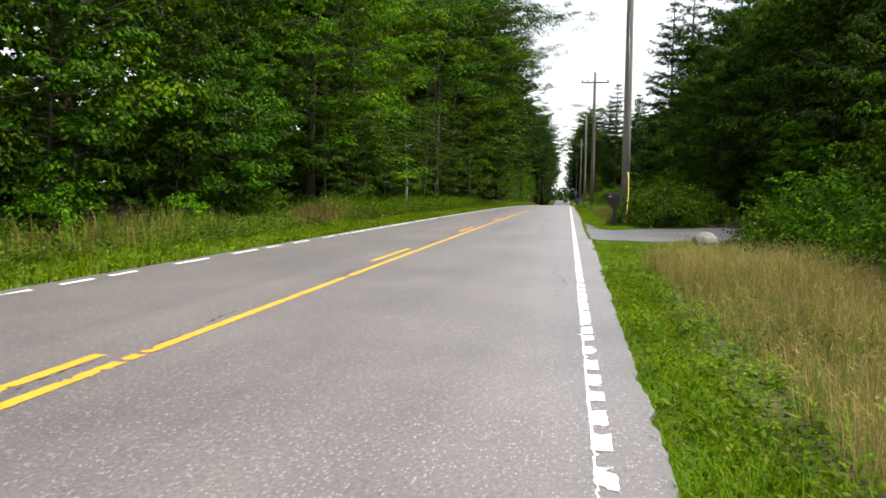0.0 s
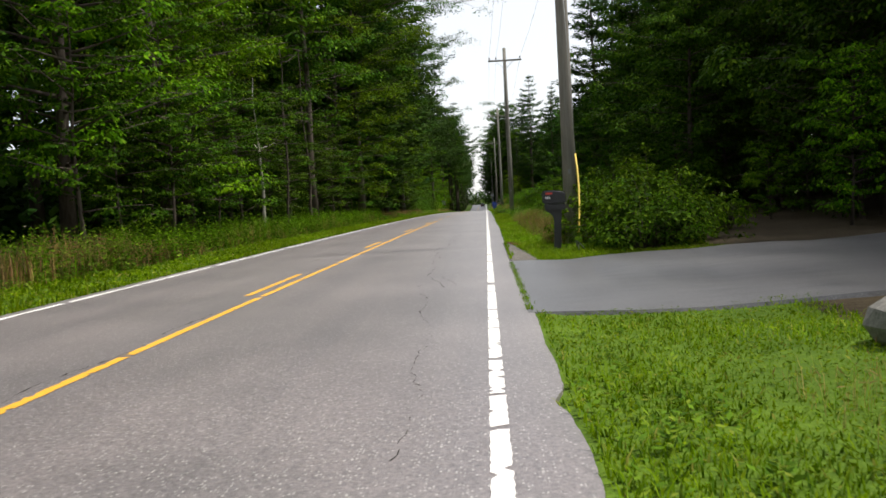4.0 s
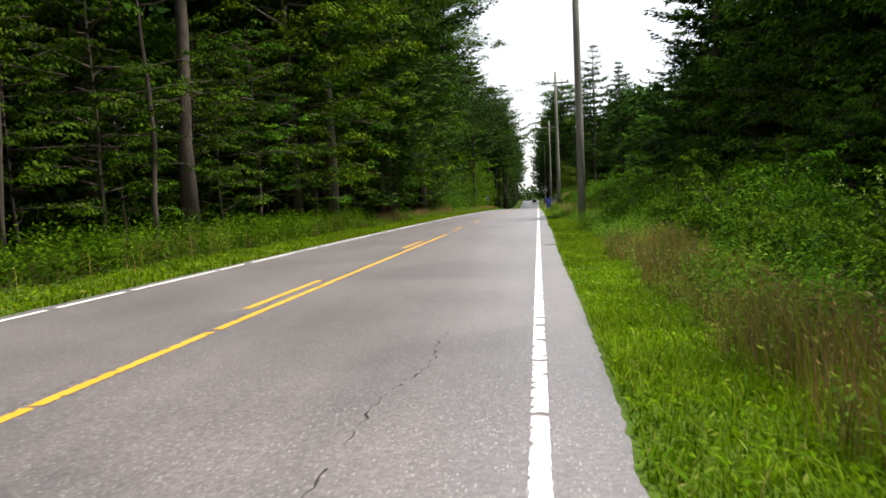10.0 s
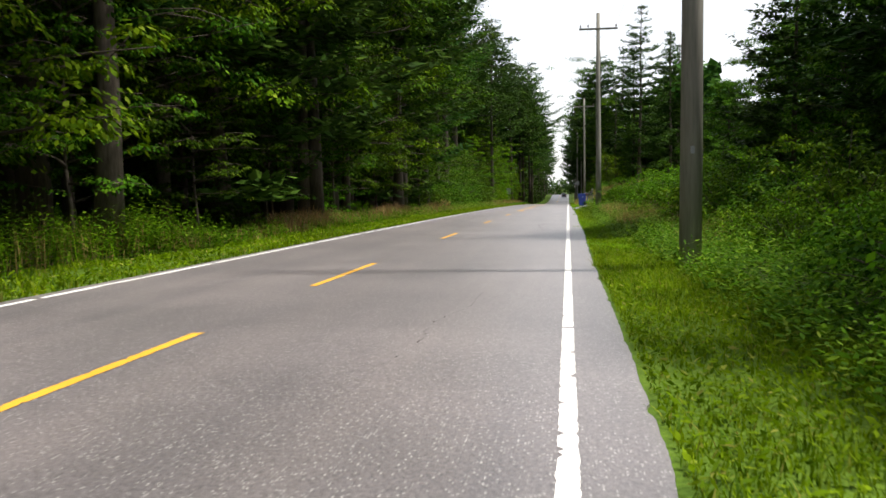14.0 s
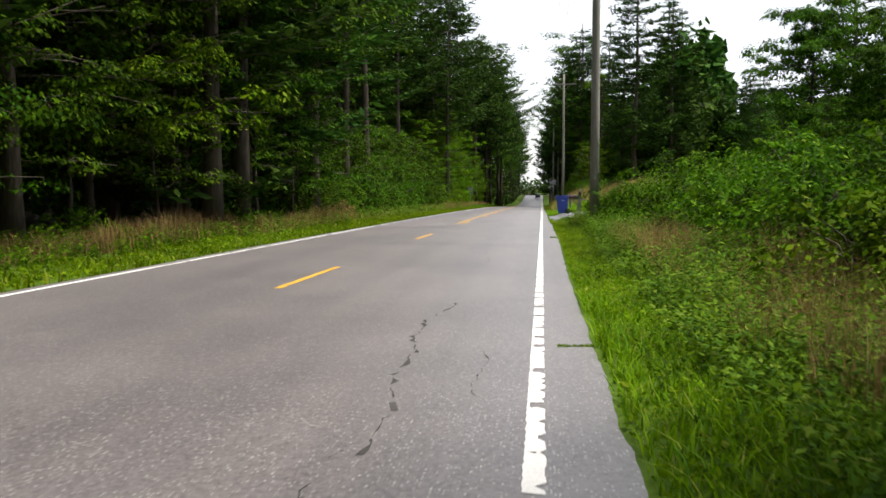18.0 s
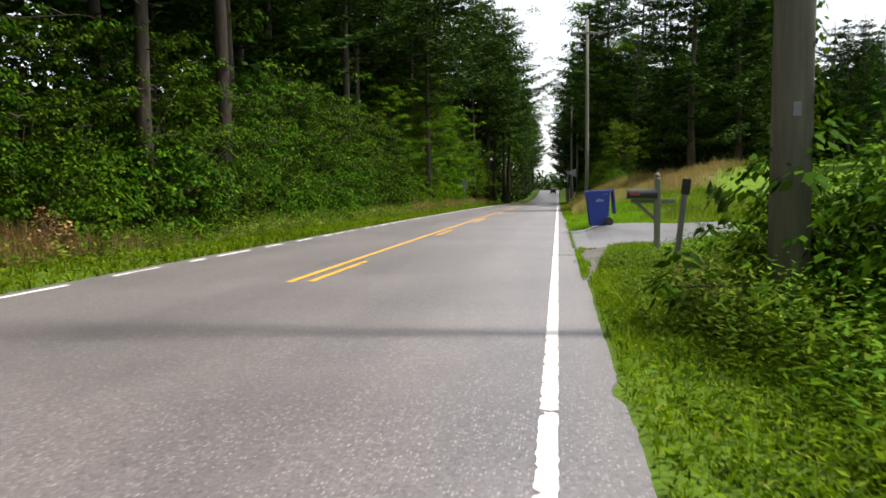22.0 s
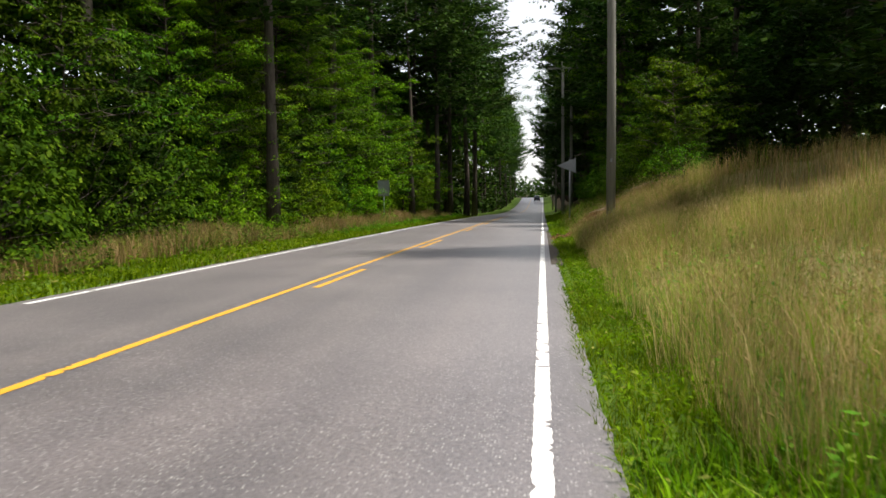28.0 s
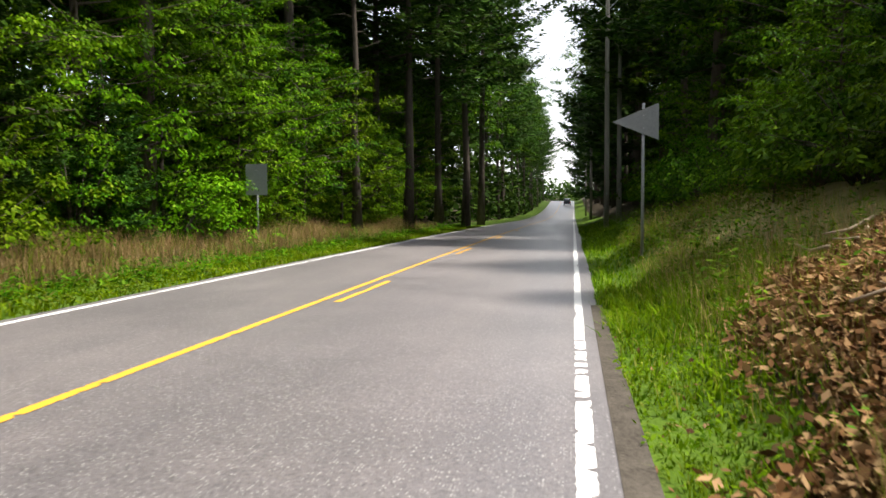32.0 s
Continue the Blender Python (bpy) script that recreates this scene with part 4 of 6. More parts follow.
for x, y, s in ((4.2, 184.5, 0.42), (5.0, 188.0, 0.5), (3.5, 190.0, 0.36), (4.4, 194.0, 0.5), (5.4, 181.5, 0.4)):
    sapling(x, y, s)
for y in row(8, 24, 2.4, 3.6):
    sapling(rnd.uniform(6.4, 7.6), y, rnd.uniform(0.6, 0.9))
for y in row(183, 236, 2.6, 4.0):
    sapling(rnd.uniform(5.0, 7.4), y, rnd.uniform(0.7, 1.15))


# depth of the woods behind the first rows, and beyond the end of the road
def far_woods(name, n, xr, yr, z0, z1, size, label, clearing=False):
    x, y = RNG.uniform(*xr, n), RNG.uniform(*yr, n)
    top = z1 * (0.8 + 0.2 * np.sin(y * 0.31 + x * 0.17) * np.sin(y * 0.083))
    c = np.stack([x, y, lay(np.clip(x, -60, 60), y) + z0 + RNG.uniform(0, 1, n) * (top - z0)], 1)
    if clearing:
        c = c[c[:, 0] < 14.5 + 0.26 * (c[:, 1] - 172)]
        n = len(c)
    length = size * RNG.uniform(0.5, 1.2, n)
    # dark needle green instead of leaf green paints shade into the woods' depth
    ob = new(name, leaf_mesh(name, c, np.array([0, 0, 1.0]) + RNG.normal(0, 0.6, (n, 3)), unit(n), length, length * 0.6, M_NEEDLE_AND_SHADE, 0.1))
    return tagged(ob, label, "woods", kind="stuff")


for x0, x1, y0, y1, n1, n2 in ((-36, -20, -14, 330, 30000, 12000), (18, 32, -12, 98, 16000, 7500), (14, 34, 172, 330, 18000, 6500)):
    far_woods("deep_woods", int(1.3 * n1), (x0, x1), (y0, y1), 0.0, 16, 0.95, "leafy depth of the woods behind the first trees, colour darkened as shade", y0 > 100)
    # two leaf layers added overhead, mostly hidden, to keep sky light off the interior
    far_woods("deep_canopy", 2 * n2, (x0 if x0 < 0 else 12.5, -13.5 if x0 < 0 else x1), (y0, y1), 11.0, 18, 1.0, "leaf layer added over the inner woods to block sky light", y0 > 100)
    far_woods("deep_canopy", int(2.2 * n2), (x0 if x0 < 0 else 16.5, -16.5 if x0 < 0 else x1), (y0, y1), 15.0, 19, 2.3, "leaf layer added over the inner woods to block sky light", y0 > 100)
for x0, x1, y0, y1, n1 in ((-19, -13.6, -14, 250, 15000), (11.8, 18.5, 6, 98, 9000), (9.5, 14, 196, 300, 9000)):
    far_woods("deep_woods", n1, (x0, x1), (y0, y1), 0.3, 15, 0.6, "leafy depth of the woods between the trunks, colour darkened as shade")
far_woods("deep_woods", 16000, (-46, -34), (-30, 360), -0.5, 8, 1.9, "leafy depth of the woods far behind the trees, colour darkened as shade")
far_woods("deep_woods", 6000, (30, 44), (-30, 84), -0.5, 8, 1.9, "leafy depth of the woods far behind the trees, colour darkened as shade")
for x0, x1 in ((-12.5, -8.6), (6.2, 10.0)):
    far_woods("deep_woods", 8000, (x0, x1), (236, 436), 0.0, 9, 0.9, "undergrowth under the distant trees, colour darkened as shade")
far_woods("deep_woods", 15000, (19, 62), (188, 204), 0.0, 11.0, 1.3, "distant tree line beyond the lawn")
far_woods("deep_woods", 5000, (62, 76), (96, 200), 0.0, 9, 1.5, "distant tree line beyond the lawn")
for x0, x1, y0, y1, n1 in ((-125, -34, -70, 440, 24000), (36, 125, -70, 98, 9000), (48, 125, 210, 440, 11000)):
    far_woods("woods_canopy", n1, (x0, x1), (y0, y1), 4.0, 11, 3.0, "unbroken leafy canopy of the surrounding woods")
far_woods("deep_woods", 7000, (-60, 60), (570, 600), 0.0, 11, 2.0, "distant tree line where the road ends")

# ---- verge plants ----


def scatter(n, x0, x1, y0, y1, edge=None, margin=0.02):
    x, y = RNG.uniform(x0, x1, n), RNG.uniform(y0, y1, n)
    if edge is not None:
        x = x + np.array([ragged(v, edge) for v in y])
    return x, y


def keep_off_drives(x, y):
    d1 = (y > 23.3) & (y < 30.6) & (x > 0.3)
    d2 = (y > 130.1 + np.clip(x - 0.47, 0, 4) * 0.757) & (y < 138.9) & (x > 0.3) & (x < 4.2 + 0.15 * (y - 133))
    d3 = (y > 30.4) & (y < 37.2) & (x > 0.3) & (x < 0.55 + 0.11 * (37.2 - y) * 0.6)
    d4 = (y > 124.5) & (y < 131) & (x > 0.3) & (x < 0.5 + 0.09 * (y - 124.5))
    d5 = (y > 165.5) & (y < 182) & (x > 0.15) & (x < 0.34 + 0.07 * np.sin(y * 0.9) + 0.05 * np.sin(y * 2.7))
    return ~(d1 | d2 | d3 | d4 | d5)


def hill(x, y):
    return (x < 6.6 + np.clip(y - 154, 0, 99) * 0.32 + RNG.normal(0, 0.9, len(x))) & (y > 149.5 + 0.3 * x)


def grass(name, n, x0, x1, y0, y1, h0, h1, width, mats, label, share=None, edge=None, thin=0.3, lean=0.9, where=None, heads=0.0):
    x, y = scatter(n, x0, x1, y0, y1, edge)
    patch = np.sin(x * 2.3 + y * 0.9) * np.sin(y * 1.7 - x) + np.sin(y * 0.41 + x * 1.3)
    ok = keep_off_drives(x, y) & (RNG.uniform(-2.2, 2.2, n) < patch + 2.2 - 2 * thin)
    if h1 > 0.3:
        ok &= x > x0 + 0.16 * (1 + np.sin(y * 1.9) * np.sin(y * 0.73 + 1) + 0.4 * np.sin(y * 4.7)) * (x0 > 0)
    if where is not None:
        ok &= where(x, y)
    x, y = x[ok], y[ok]
    m = len(x)
    h = RNG.uniform(h0, h1, m) * (0.8 + 0.25 * patch[ok])
    root = np.stack([x, y, lay(x, y) - 0.015], 1)
    idx = None if share is None else (RNG.uniform(0, 1, m) < share)
    me, tip, bend = blade_mesh(name, root, h, h * RNG.uniform(0.1, lean, m), width * RNG.uniform(0.7, 1.3, m), mats, idx)
    if heads:
        some = RNG.uniform(0, 1, m) < heads
        if idx is not None:
            some &= ~idx
        q = int(some.sum())
        dirn = bend[some] + np.array([0, 0, 1.0]) * h[some][:, None] * 0.4
        ln = RNG.uniform(0.03, 0.08, q)
        tagged(new("seed_heads", leaf_mesh("seed_heads", tip[some], unit(q), dirn, ln, ln * 0.07 + width, mats[0], 0.2)), "feathery dry seed heads on tall grass", "grass", kind="stuff")
    ob = new(name, me)
    return tagged(ob, label, "grass", kind="stuff")


def weeds(name, n, x0, x1, y0, y1, h0, h1, size, mat, label, clump=0.35):
    """Leafy stems: whorls of small leaves up many short stalks."""
    per = 9
    x, y = scatter(n // per, x0, x1, y0, y1)
    patch = np.sin(x * 1.7 + y * 0.63) * np.sin(y * 1.13 - x * 0.8)
    ok = keep_off_drives(x, y) & (RNG.uniform(-1, 1, len(x)) < patch + 1 - clump)
    x, y, patch = x[ok], y[ok], patch[ok]
    h = RNG.uniform(h0, h1, len(x)) * (0.85 + 0.25 * patch)
    X, Y, Hh = np.repeat(x, per), np.repeat(y, per), np.repeat(h, per)
    m = len(X)
    u = np.tile(np.linspace(0.12, 1.0, per), len(x))
    a = RNG.uniform(0, 2 * np.pi, m)
    out = np.stack([np.cos(a), np.sin(a), 0.35 + 0 * a], 1)
    r = size * (0.55 + 0.5 * (1 - u))
    c = np.stack([X + np.cos(a) * r, Y + np.sin(a) * r, lay(X, Y) + Hh * u], 1)
    length = size * RNG.uniform(0.8, 1.5, m) * (1.25 - 0.5 * u)
    ob = new(name, leaf_mesh(name, c, np.array([0, 0, 1.0]) - 0.3 * out + RNG.normal(0, 0.25, (m, 3)), out, length, length * 0.38, mat, 0.12))
    return tagged(ob, label, "weeds", kind="stuff")


L_GRASS = "bright green short grass along the edge of the asphalt"
# right verge
for n, x0, x1, y0, y1, h0, h1, wd in ((15000, 0.3, 0.85, 2, 14, 0.04, 0.12, 0.006), (12000, 0.8, 3.2, 2, 17, 0.05, 0.16, 0.006), (21000, 0.46, 3.2, 15, 24, 0.03, 0.1, 0.009), (28500, 0.48, 1.7, 30, 52, 0.05, 0.17, 0.008), (37500, 0.48, 2.4, 52, 82, 0.05, 0.18, 0.009), (24000, 0.48, 2.0, 82, 104, 0.06, 0.2, 0.009),
                                     (24000, 0.48, 2.0, 104, 131, 0.06, 0.2, 0.009), (34000, 0.9, 4.2, 124, 133, 0.03, 0.08, 0.006), (40000, 0.38, 3.4, 139, 152.5, 0.07, 0.22, 0.009), (24000, 0.27, 1.1, 150, 178, 0.05, 0.14, 0.007), (16000, 0.35, 2.4, 168, 187, 0.07, 0.24, 0.009), (12000, 1.5, 4.4, 30.6, 36, 0.05, 0.15, 0.009), (13500, 0.27, 2.2, 178, 235, 0.08, 0.2, 0.02)):
    grass("verge_grass", n, x0, x1, y0, y1, h0, h1, wd * 1.35, [M_GRASS, M_WEED], L_GRASS, 0.15, 5, -1.0, 1.5)
grass("meadow_grass", 38000, 2.8, 9, 138.9, 153, 0.08, 0.26, 0.013, [M_GRASS, M_WEED], "rough uncut grass on the rising ground behind the driveway", 0.3, None, -0.4, 1.2)
# tall dry grass
L_HAY = "tall dry tan grass swaying on the verge"
grass("tall_grass", 34000, 1.0, 3.6, 2, 14.5, 0.22, 0.62, 0.003, [M_HAY, M_WEED], L_HAY, 0.22, None, 0.0, 0.85, heads=0.3)
grass("tall_grass", 5000, 1.6, 3.5, 13, 20, 0.15, 0.42, 0.0035, [M_HAY, M_GRASS], L_HAY, 0.4, None, 0.5, 0.7, heads=0.3)
grass("tall_grass", 22000, 1.25, 2.8, 36, 60, 0.25, 0.62, 0.0045, [M_RUST, M_GRASS], "rusty dry grass between the shrubs", 0.35, None, 0.2, 0.7, heads=0.3)
grass("tall_grass", 4500, 2.2, 4.0, 80, 90, 0.25, 0.6, 0.004, [M_HAY, M_GRASS], L_HAY, 0.45, None, 0.4, 0.6, heads=0.3)
weeds("verge_weeds", 12000, 1.15, 2.7, 118.5, 125.2, 0.25, 0.65, 0.07, M_WEED, "leafy green weeds and brambles on the verge", 0.2)
grass("tall_grass", 4500, 1.25, 2.5, 120.3, 123.2, 0.15, 0.42, 0.0035, [M_HAY, M_RUST], L_HAY, 0.4, None, 0.2, 0.8, heads=0.2)
grass("tall_grass", 64000, 0.78, 4.6, 151.5, 174, 0.22, 0.7, 0.0035, [M_HAY, M_GRASS], L_HAY, 0.3, None, 0.2, 0.9, heads=0.35)
grass("tall_grass", 34000, 4.2, 14, 150.5, 178, 0.3, 0.75, 0.009, [M_HAY, M_GRASS], L_HAY, 0.15, None, -0.1, 0.5, hill, heads=0.3)
grass("tall_grass", 12000, 1.0, 3.6, 174, 198, 0.2, 0.6, 0.004, [M_HAY, M_GRASS], L_HAY, 0.5, None, 0.2, 0.6, heads=0.3)
grass("tall_grass", 26000, 0.85, 3.8, 164, 177, 0.3, 0.75, 0.004, [M_HAY, M_GRASS], L_HAY, 0.2, None, -0.3, 0.7, heads=0.3)
grass("tall_grass", 7000, 0.8, 2.0, 171, 190, 0.15, 0.45, 0.004, [M_HAY, M_GRASS], L_HAY, 0.5, None, 0.0, 0.8, heads=0.2)
# low leafy plants on the right


def clover(n, x0, x1, y0, y1, top, size, mat):
    """Low flat leaves that lie open to the sky between the blades."""
    x, y = scatter(n, x0, x1, y0, y1, 5)
    ok = keep_off_drives(x, y)
    x, y = x[ok], y[ok]
    m = len(x)
    patch = 0.5 + 0.5 * np.sin(x * 3.1 + y * 1.3) * np.sin(y * 2.1 - x)
    c = np.stack([x, y, lay(x, y) + 0.01 + RNG.uniform(0.1, 1, m) * top * (0.4 + patch)], 1)
    length = size * RNG.uniform(0.6, 1.5, m)
    me = leaf_mesh("verge_clover", c, np.array([0, 0, 0.8]) + RNG.normal(0, 0.6, (m, 3)), unit(m) + np.array([0, 0, 0.5]), length * 1.25, length * RNG.uniform(0.28, 0.5, m), mat, 0.2)
    tagged(new("verge_clover", me), "low bright clover and plantain leaves in the verge", "weeds", kind="stuff")


for n, x0, x1, y0, y1, top, size in ((8000, 0.32, 0.95, 2, 14, 0.09, 0.035), (4000, 0.9, 3.0, 2, 14, 0.1, 0.04), (9000, 0.5, 3.0, 14, 24, 0.06, 0.03), (6000, 0.5, 2.2, 30.5, 37, 0.05, 0.026), (16000, 0.48, 1.9, 37, 56, 0.09, 0.042), (26000, 0.48, 2.3, 56, 96, 0.1, 0.05), (18000, 0.48, 2.0, 96, 131, 0.1, 0.05), (10000, 0.4, 3.6, 139.5, 152, 0.1, 0.04), (10000, 0.3, 1.1, 150, 184, 0.1, 0.042), (26000, -8.2, -6.55, 6, 120, 0.1, 0.075), (20000, -8.2, -6.55, 120, 235, 0.12, 0.085)):
    clover(n, x0, x1, y0, y1, top, size, M_GRASS)
L_WEED = "leafy green weeds and brambles on the verge"
weeds("verge_weeds", 4000, 0.45, 1.2, 3, 22, 0.08, 0.22, 0.06, M_WEED, L_WEED, 0.7)
weeds("verge_weeds", 6000, 0.9, 3.2, 3, 16, 0.1, 0.32, 0.06, M_WEED, L_WEED, 0.6)
weeds("verge_weeds", 6000, 1.2, 3.2, 3, 16, 0.1, 0.3, 0.05, M_RUST, "dry brown weeds between the grass", 0.6)
weeds("verge_weeds", 14000, 1.9, 3.6, 37, 58, 0.2, 0.6, 0.08, M_BUSH, L_WEED, 0.2)
weeds("verge_weeds", 24000, 1.6, 3.6, 60, 86, 0.25, 0.75, 0.08, M_BUSH, L_WEED, 0.1)
weeds("verge_weeds", 12000, 1.5, 3.6, 60, 100, 0.2, 0.6, 0.075, M_WEED, L_WEED, 0.4)
weeds("verge_weeds", 9000, 1.3, 2.8, 36, 60, 0.2, 0.5, 0.07, M_WEED, L_WEED, 0.5)
weeds("verge_weeds", 30000, 1.3, 4.6, 84, 101, 0.2, 0.65, 0.08, M_BUSH, L_WEED, 0.2)
weeds("verge_weeds", 26000, 1.3, 3.4, 100, 122, 0.2, 0.7, 0.085, M_BUSH, L_WEED, 0.2)
weeds("verge_weeds", 14000, 0.75, 1.7, 86, 121, 0.08, 0.3, 0.06, M_BUSH, L_WEED, 0.3)
weeds("verge_weeds", 7000, 2.1, 4.2, 120, 129.0, 0.15, 0.45, 0.09, M_BUSH, L_WEED, 0.3)
weeds("verge_weeds", 9000, 1.6, 8.0, 140, 152, 0.1, 0.3, 0.06, M_WEED, L_WEED, 0.5)
weeds("verge_weeds", 9000, 1.0, 3.0, 150, 178, 0.15, 0.5, 0.07, M_WEED, L_WEED, 0.6)
weeds("verge_weeds", 10000, 1.2, 4.0, 179, 225, 0.3, 0.8, 0.1, M_BUSH, L_WEED, 0.3)
for x, y, s in ((2.35, 121.6, 0.85), (2.95, 120.4, 1.2), (3.5, 119.6, 1.1), (3.0, 122.6, 0.9), (3.9, 121.4, 1.1), (3.3, 120.5, 1.05), (3.8, 122.0, 1.1), (4.3, 119.6, 1.3), (4.8, 123.2, 1.2), (3.5, 123.8, 0.75), (5.6, 121.5, 1.4), (6.4, 123.8, 1.3), (2.6, 127.0, 0.34), (3.1, 126.4, 0.4), (2.4, 125.2, 0.36), (3.1, 125.2, 0.36)):
    shrub(x, y, s)
dry = [bush(0.5, 0.85, 46, 14, 0.08, M_DEADLEAF, 141)]
for x, y, s in ((-8.9, 127.2, 0.95), (-9.4, 128.1, 0.8)):
    planted("dead_shrub", dry, 0, x, y, s, 40 * x, "dried brown dead shrub on the grassy verge", "shrub", "dead shrubs on the verge")
# left verge
grass("verge_grass", 34000, -8.3, -6.5, 6, 235, 0.08, 0.2, 0.026, [M_GRASS, M_WEED], L_GRASS, 0.15, None, -0.3)
grass("tall_grass", 20000, 1.5, 4.4, 92, 111, 0.35, 0.8, 0.0045, [M_RUST, M_HAY], "rusty dry grass between the shrubs", 0.3, None, 0.5, 0.7, heads=0.35)
weeds("verge_weeds", 30000, 1.5, 4.6, 98, 120, 0.3, 0.8, 0.075, M_WEED, L_WEED, 0.3)
weeds("verge_weeds", 26000, 1.15, 3.0, 86, 108, 0.15, 0.42, 0.075, M_WEED, L_WEED, 0.15)
weeds("verge_weeds", 12000, 1.6, 3.6, 56, 84, 0.3, 0.7, 0.07, M_WEED, L_WEED, 0.3)
weeds("verge_weeds", 9000, 0.78, 2.0, 120.5, 127.5, 0.12, 0.36, 0.065, M_WEED, L_WEED, 0.2)
weeds("verge_weeds", 5000, 3.0, 6.8, 140.5, 147.5, 0.12, 0.3, 0.06, M_RUST, "dry brown weeds between the grass", 0.5)
L_LEFT = "tall leafy goldenrod and weeds in front of the woods"
weeds("tall_weeds", 70000, -10.3, -8.2, 30, 84, 0.55, 1.15, 0.11, M_BUSH, L_LEFT, 0.25)
weeds("tall_weeds", 26000, -10.3, -8.0, 4, 34, 0.2, 0.6, 0.11, M_WEED, L_LEFT, 0.3)
weeds("tall_weeds", 26000, -10.4, -8.0, 82, 112, 0.2, 0.55, 0.11, M_BUSH, L_LEFT, 0.4)
weeds("tall_weeds", 30000, -10.6, -7.8, 110, 180, 0.3, 0.65, 0.13, M_WEED, L_LEFT, 0.4)
weeds("tall_weeds", 14000, -9.0, -7.2, 180, 235, 0.2, 0.4, 0.12, M_BUSH, L_LEFT, 0.4)
grass("tall_grass", 9000, -10.2, -8.2, 10, 84, 0.4, 0.85, 0.012, [M_RUST, M_GRASS], "rusty seeding grass among the weeds", 0.3, None, 0.8, 0.4)
grass("tall_grass", 16000, -10.6, -8.1, 82, 132, 0.25, 0.6, 0.012, [M_RUST, M_GRASS], "rusty seeding grass among the weeds", 0.25, None, 0.4, 0.6)
grass("tall_grass", 18000, -10.2, -8.5, 90, 130, 0.35, 0.75, 0.011, [M_RUST, M_HAY], "rusty seeding grass among the weeds", 0.3, None, 0.2, 0.6)
grass("tall_grass", 5000, -10.2, -8.3, 26, 40, 0.4, 0.9, 0.012, [M_RUST, M_HAY], "rusty seeding grass among the weeds", 0.3, None, 0.4, 0.4)
grass("tall_grass", 46000, -11.2, -8.0, 160, 225, 0.3, 0.75, 0.012, [M_HAY, M_GRASS], "dry tan grass in front of the woods", 0.15, None, 0.0, 0.8)
grass("tall_grass", 8000, -10.9, -8.4, 126, 160, 0.15, 0.4, 0.012, [M_HAY, M_GRASS], "dry tan grass in front of the woods", 0.4, None, 0.9, 0.9)

# ---- driveways ----


def apron(name, outline, lift, mat, label, step=0.5):
    """A paved sheet that follows the ground inside a four-cornered outline."""
    a, b, c, d = [Vector((*p, 0)) for p in outline]
    us = [0, 0.004, 0.015] + list(np.linspace(0.03, 0.97, 16)) + [0.996, 1]
    nu, nv = len(us) - 1, len(us) - 1
    verts, faces = [], []
    for j in range(nv + 1):
        for i in range(nu + 1):
            p = a.lerp(b, us[i]).lerp(d.lerp(c, us[i]), us[j])
            if j in (0, 1, nv - 1, nv):
                p.y += 0.05 * math.sin(p.x * 3.1) + 0.03 * math.sin(p.x * 8.3)
            rim = 0.07 if j in (0, nv) or i == nu else 0.0
            u = float(smooth(0.46, 1.25, p.x))
            verts.append((p.x, p.y, (road_z(p.y) + 0.004) * (1 - u) + (lay1(p.x, p.y) + lift) * u - rim))
    for j in range(nv):
        for i in range(nu):
            q = j * (nu + 1) + i
            faces.append((q, q + 1, q + nu + 2, q + nu + 1))
    return tagged(new(name, mesh_of(name, verts, faces, mat)), label, "driveway", kind="structure")


apron("driveway", [(0.37, 23.3), (12, 22.2), (12, 30.2), (0.37, 30.75)], 0.045, M_DARKDRIVE, "smooth grey asphalt driveway apron beside the road")
apron("driveway", [(0.38, 130.1), (4.3, 133.0), (5.1, 138.9), (0.38, 138.9)], 0.05, M_DRIVE, "pale grey asphalt driveway apron with cracked edges")
apron("shoulder", [(0.37, 30.75), (0.9, 30.75), (0.56, 37.2), (0.37, 37.2)], 0.042, M_GRAVEL, "broken gravelly asphalt shoulder")
apron("shoulder", [(0.37, 124.3), (0.5, 124.3), (1.05, 130.5), (0.37, 130.1)], 0.046, M_GRAVEL, "broken gravelly asphalt shoulder")


apron("shoulder", [(0.16, 165.0), (0.4, 165.0), (0.3, 185.0), (0.16, 185.0)], 0.035, M_GRIT, "gritty brown shoulder with crumbs and dead leaves")


def crack(points, width, seed, lift=0.003):
    """A branching dark crack, a thin ragged strip along a wandering line."""
    r = random.Random(seed)
    line = []
    for (x0, y0), (x1, y1) in zip(points, points[1:]):
        n = max(2, int(math.hypot(x1 - x0, y1 - y0) / 0.09))
        for j in range(n):
            u = j / n
            line.append((x0 + (x1 - x0) * u + 0.07 * math.sin(seed + 2.3 * (y0 + (y1 - y0) * u)) * math.sin(3.14 * u) + r.uniform(-0.022, 0.022), y0 + (y1 - y0) * u + r.uniform(-0.02, 0.02)))
    verts, faces = [], []
    for j, (x, y) in enumerate(line):
        w = width * r.choice((0.08, 0.12, 0.2, 0.3, 0.8)) * 0.5
        verts += [(x - w, y - w * 0.4, road_z(y) + lift), (x + w, y + w * 0.4, road_z(y) + lift)]
        if j and (r.random() > 0.22 and noise.noise(Vector((y * 0.9, seed, 1))) > -0.25):
            faces.append((2 * j - 2, 2 * j - 1, 2 * j + 1, 2 * j))
    part("crack", mesh_of("crack", verts, faces, M_TAR), parent=road)


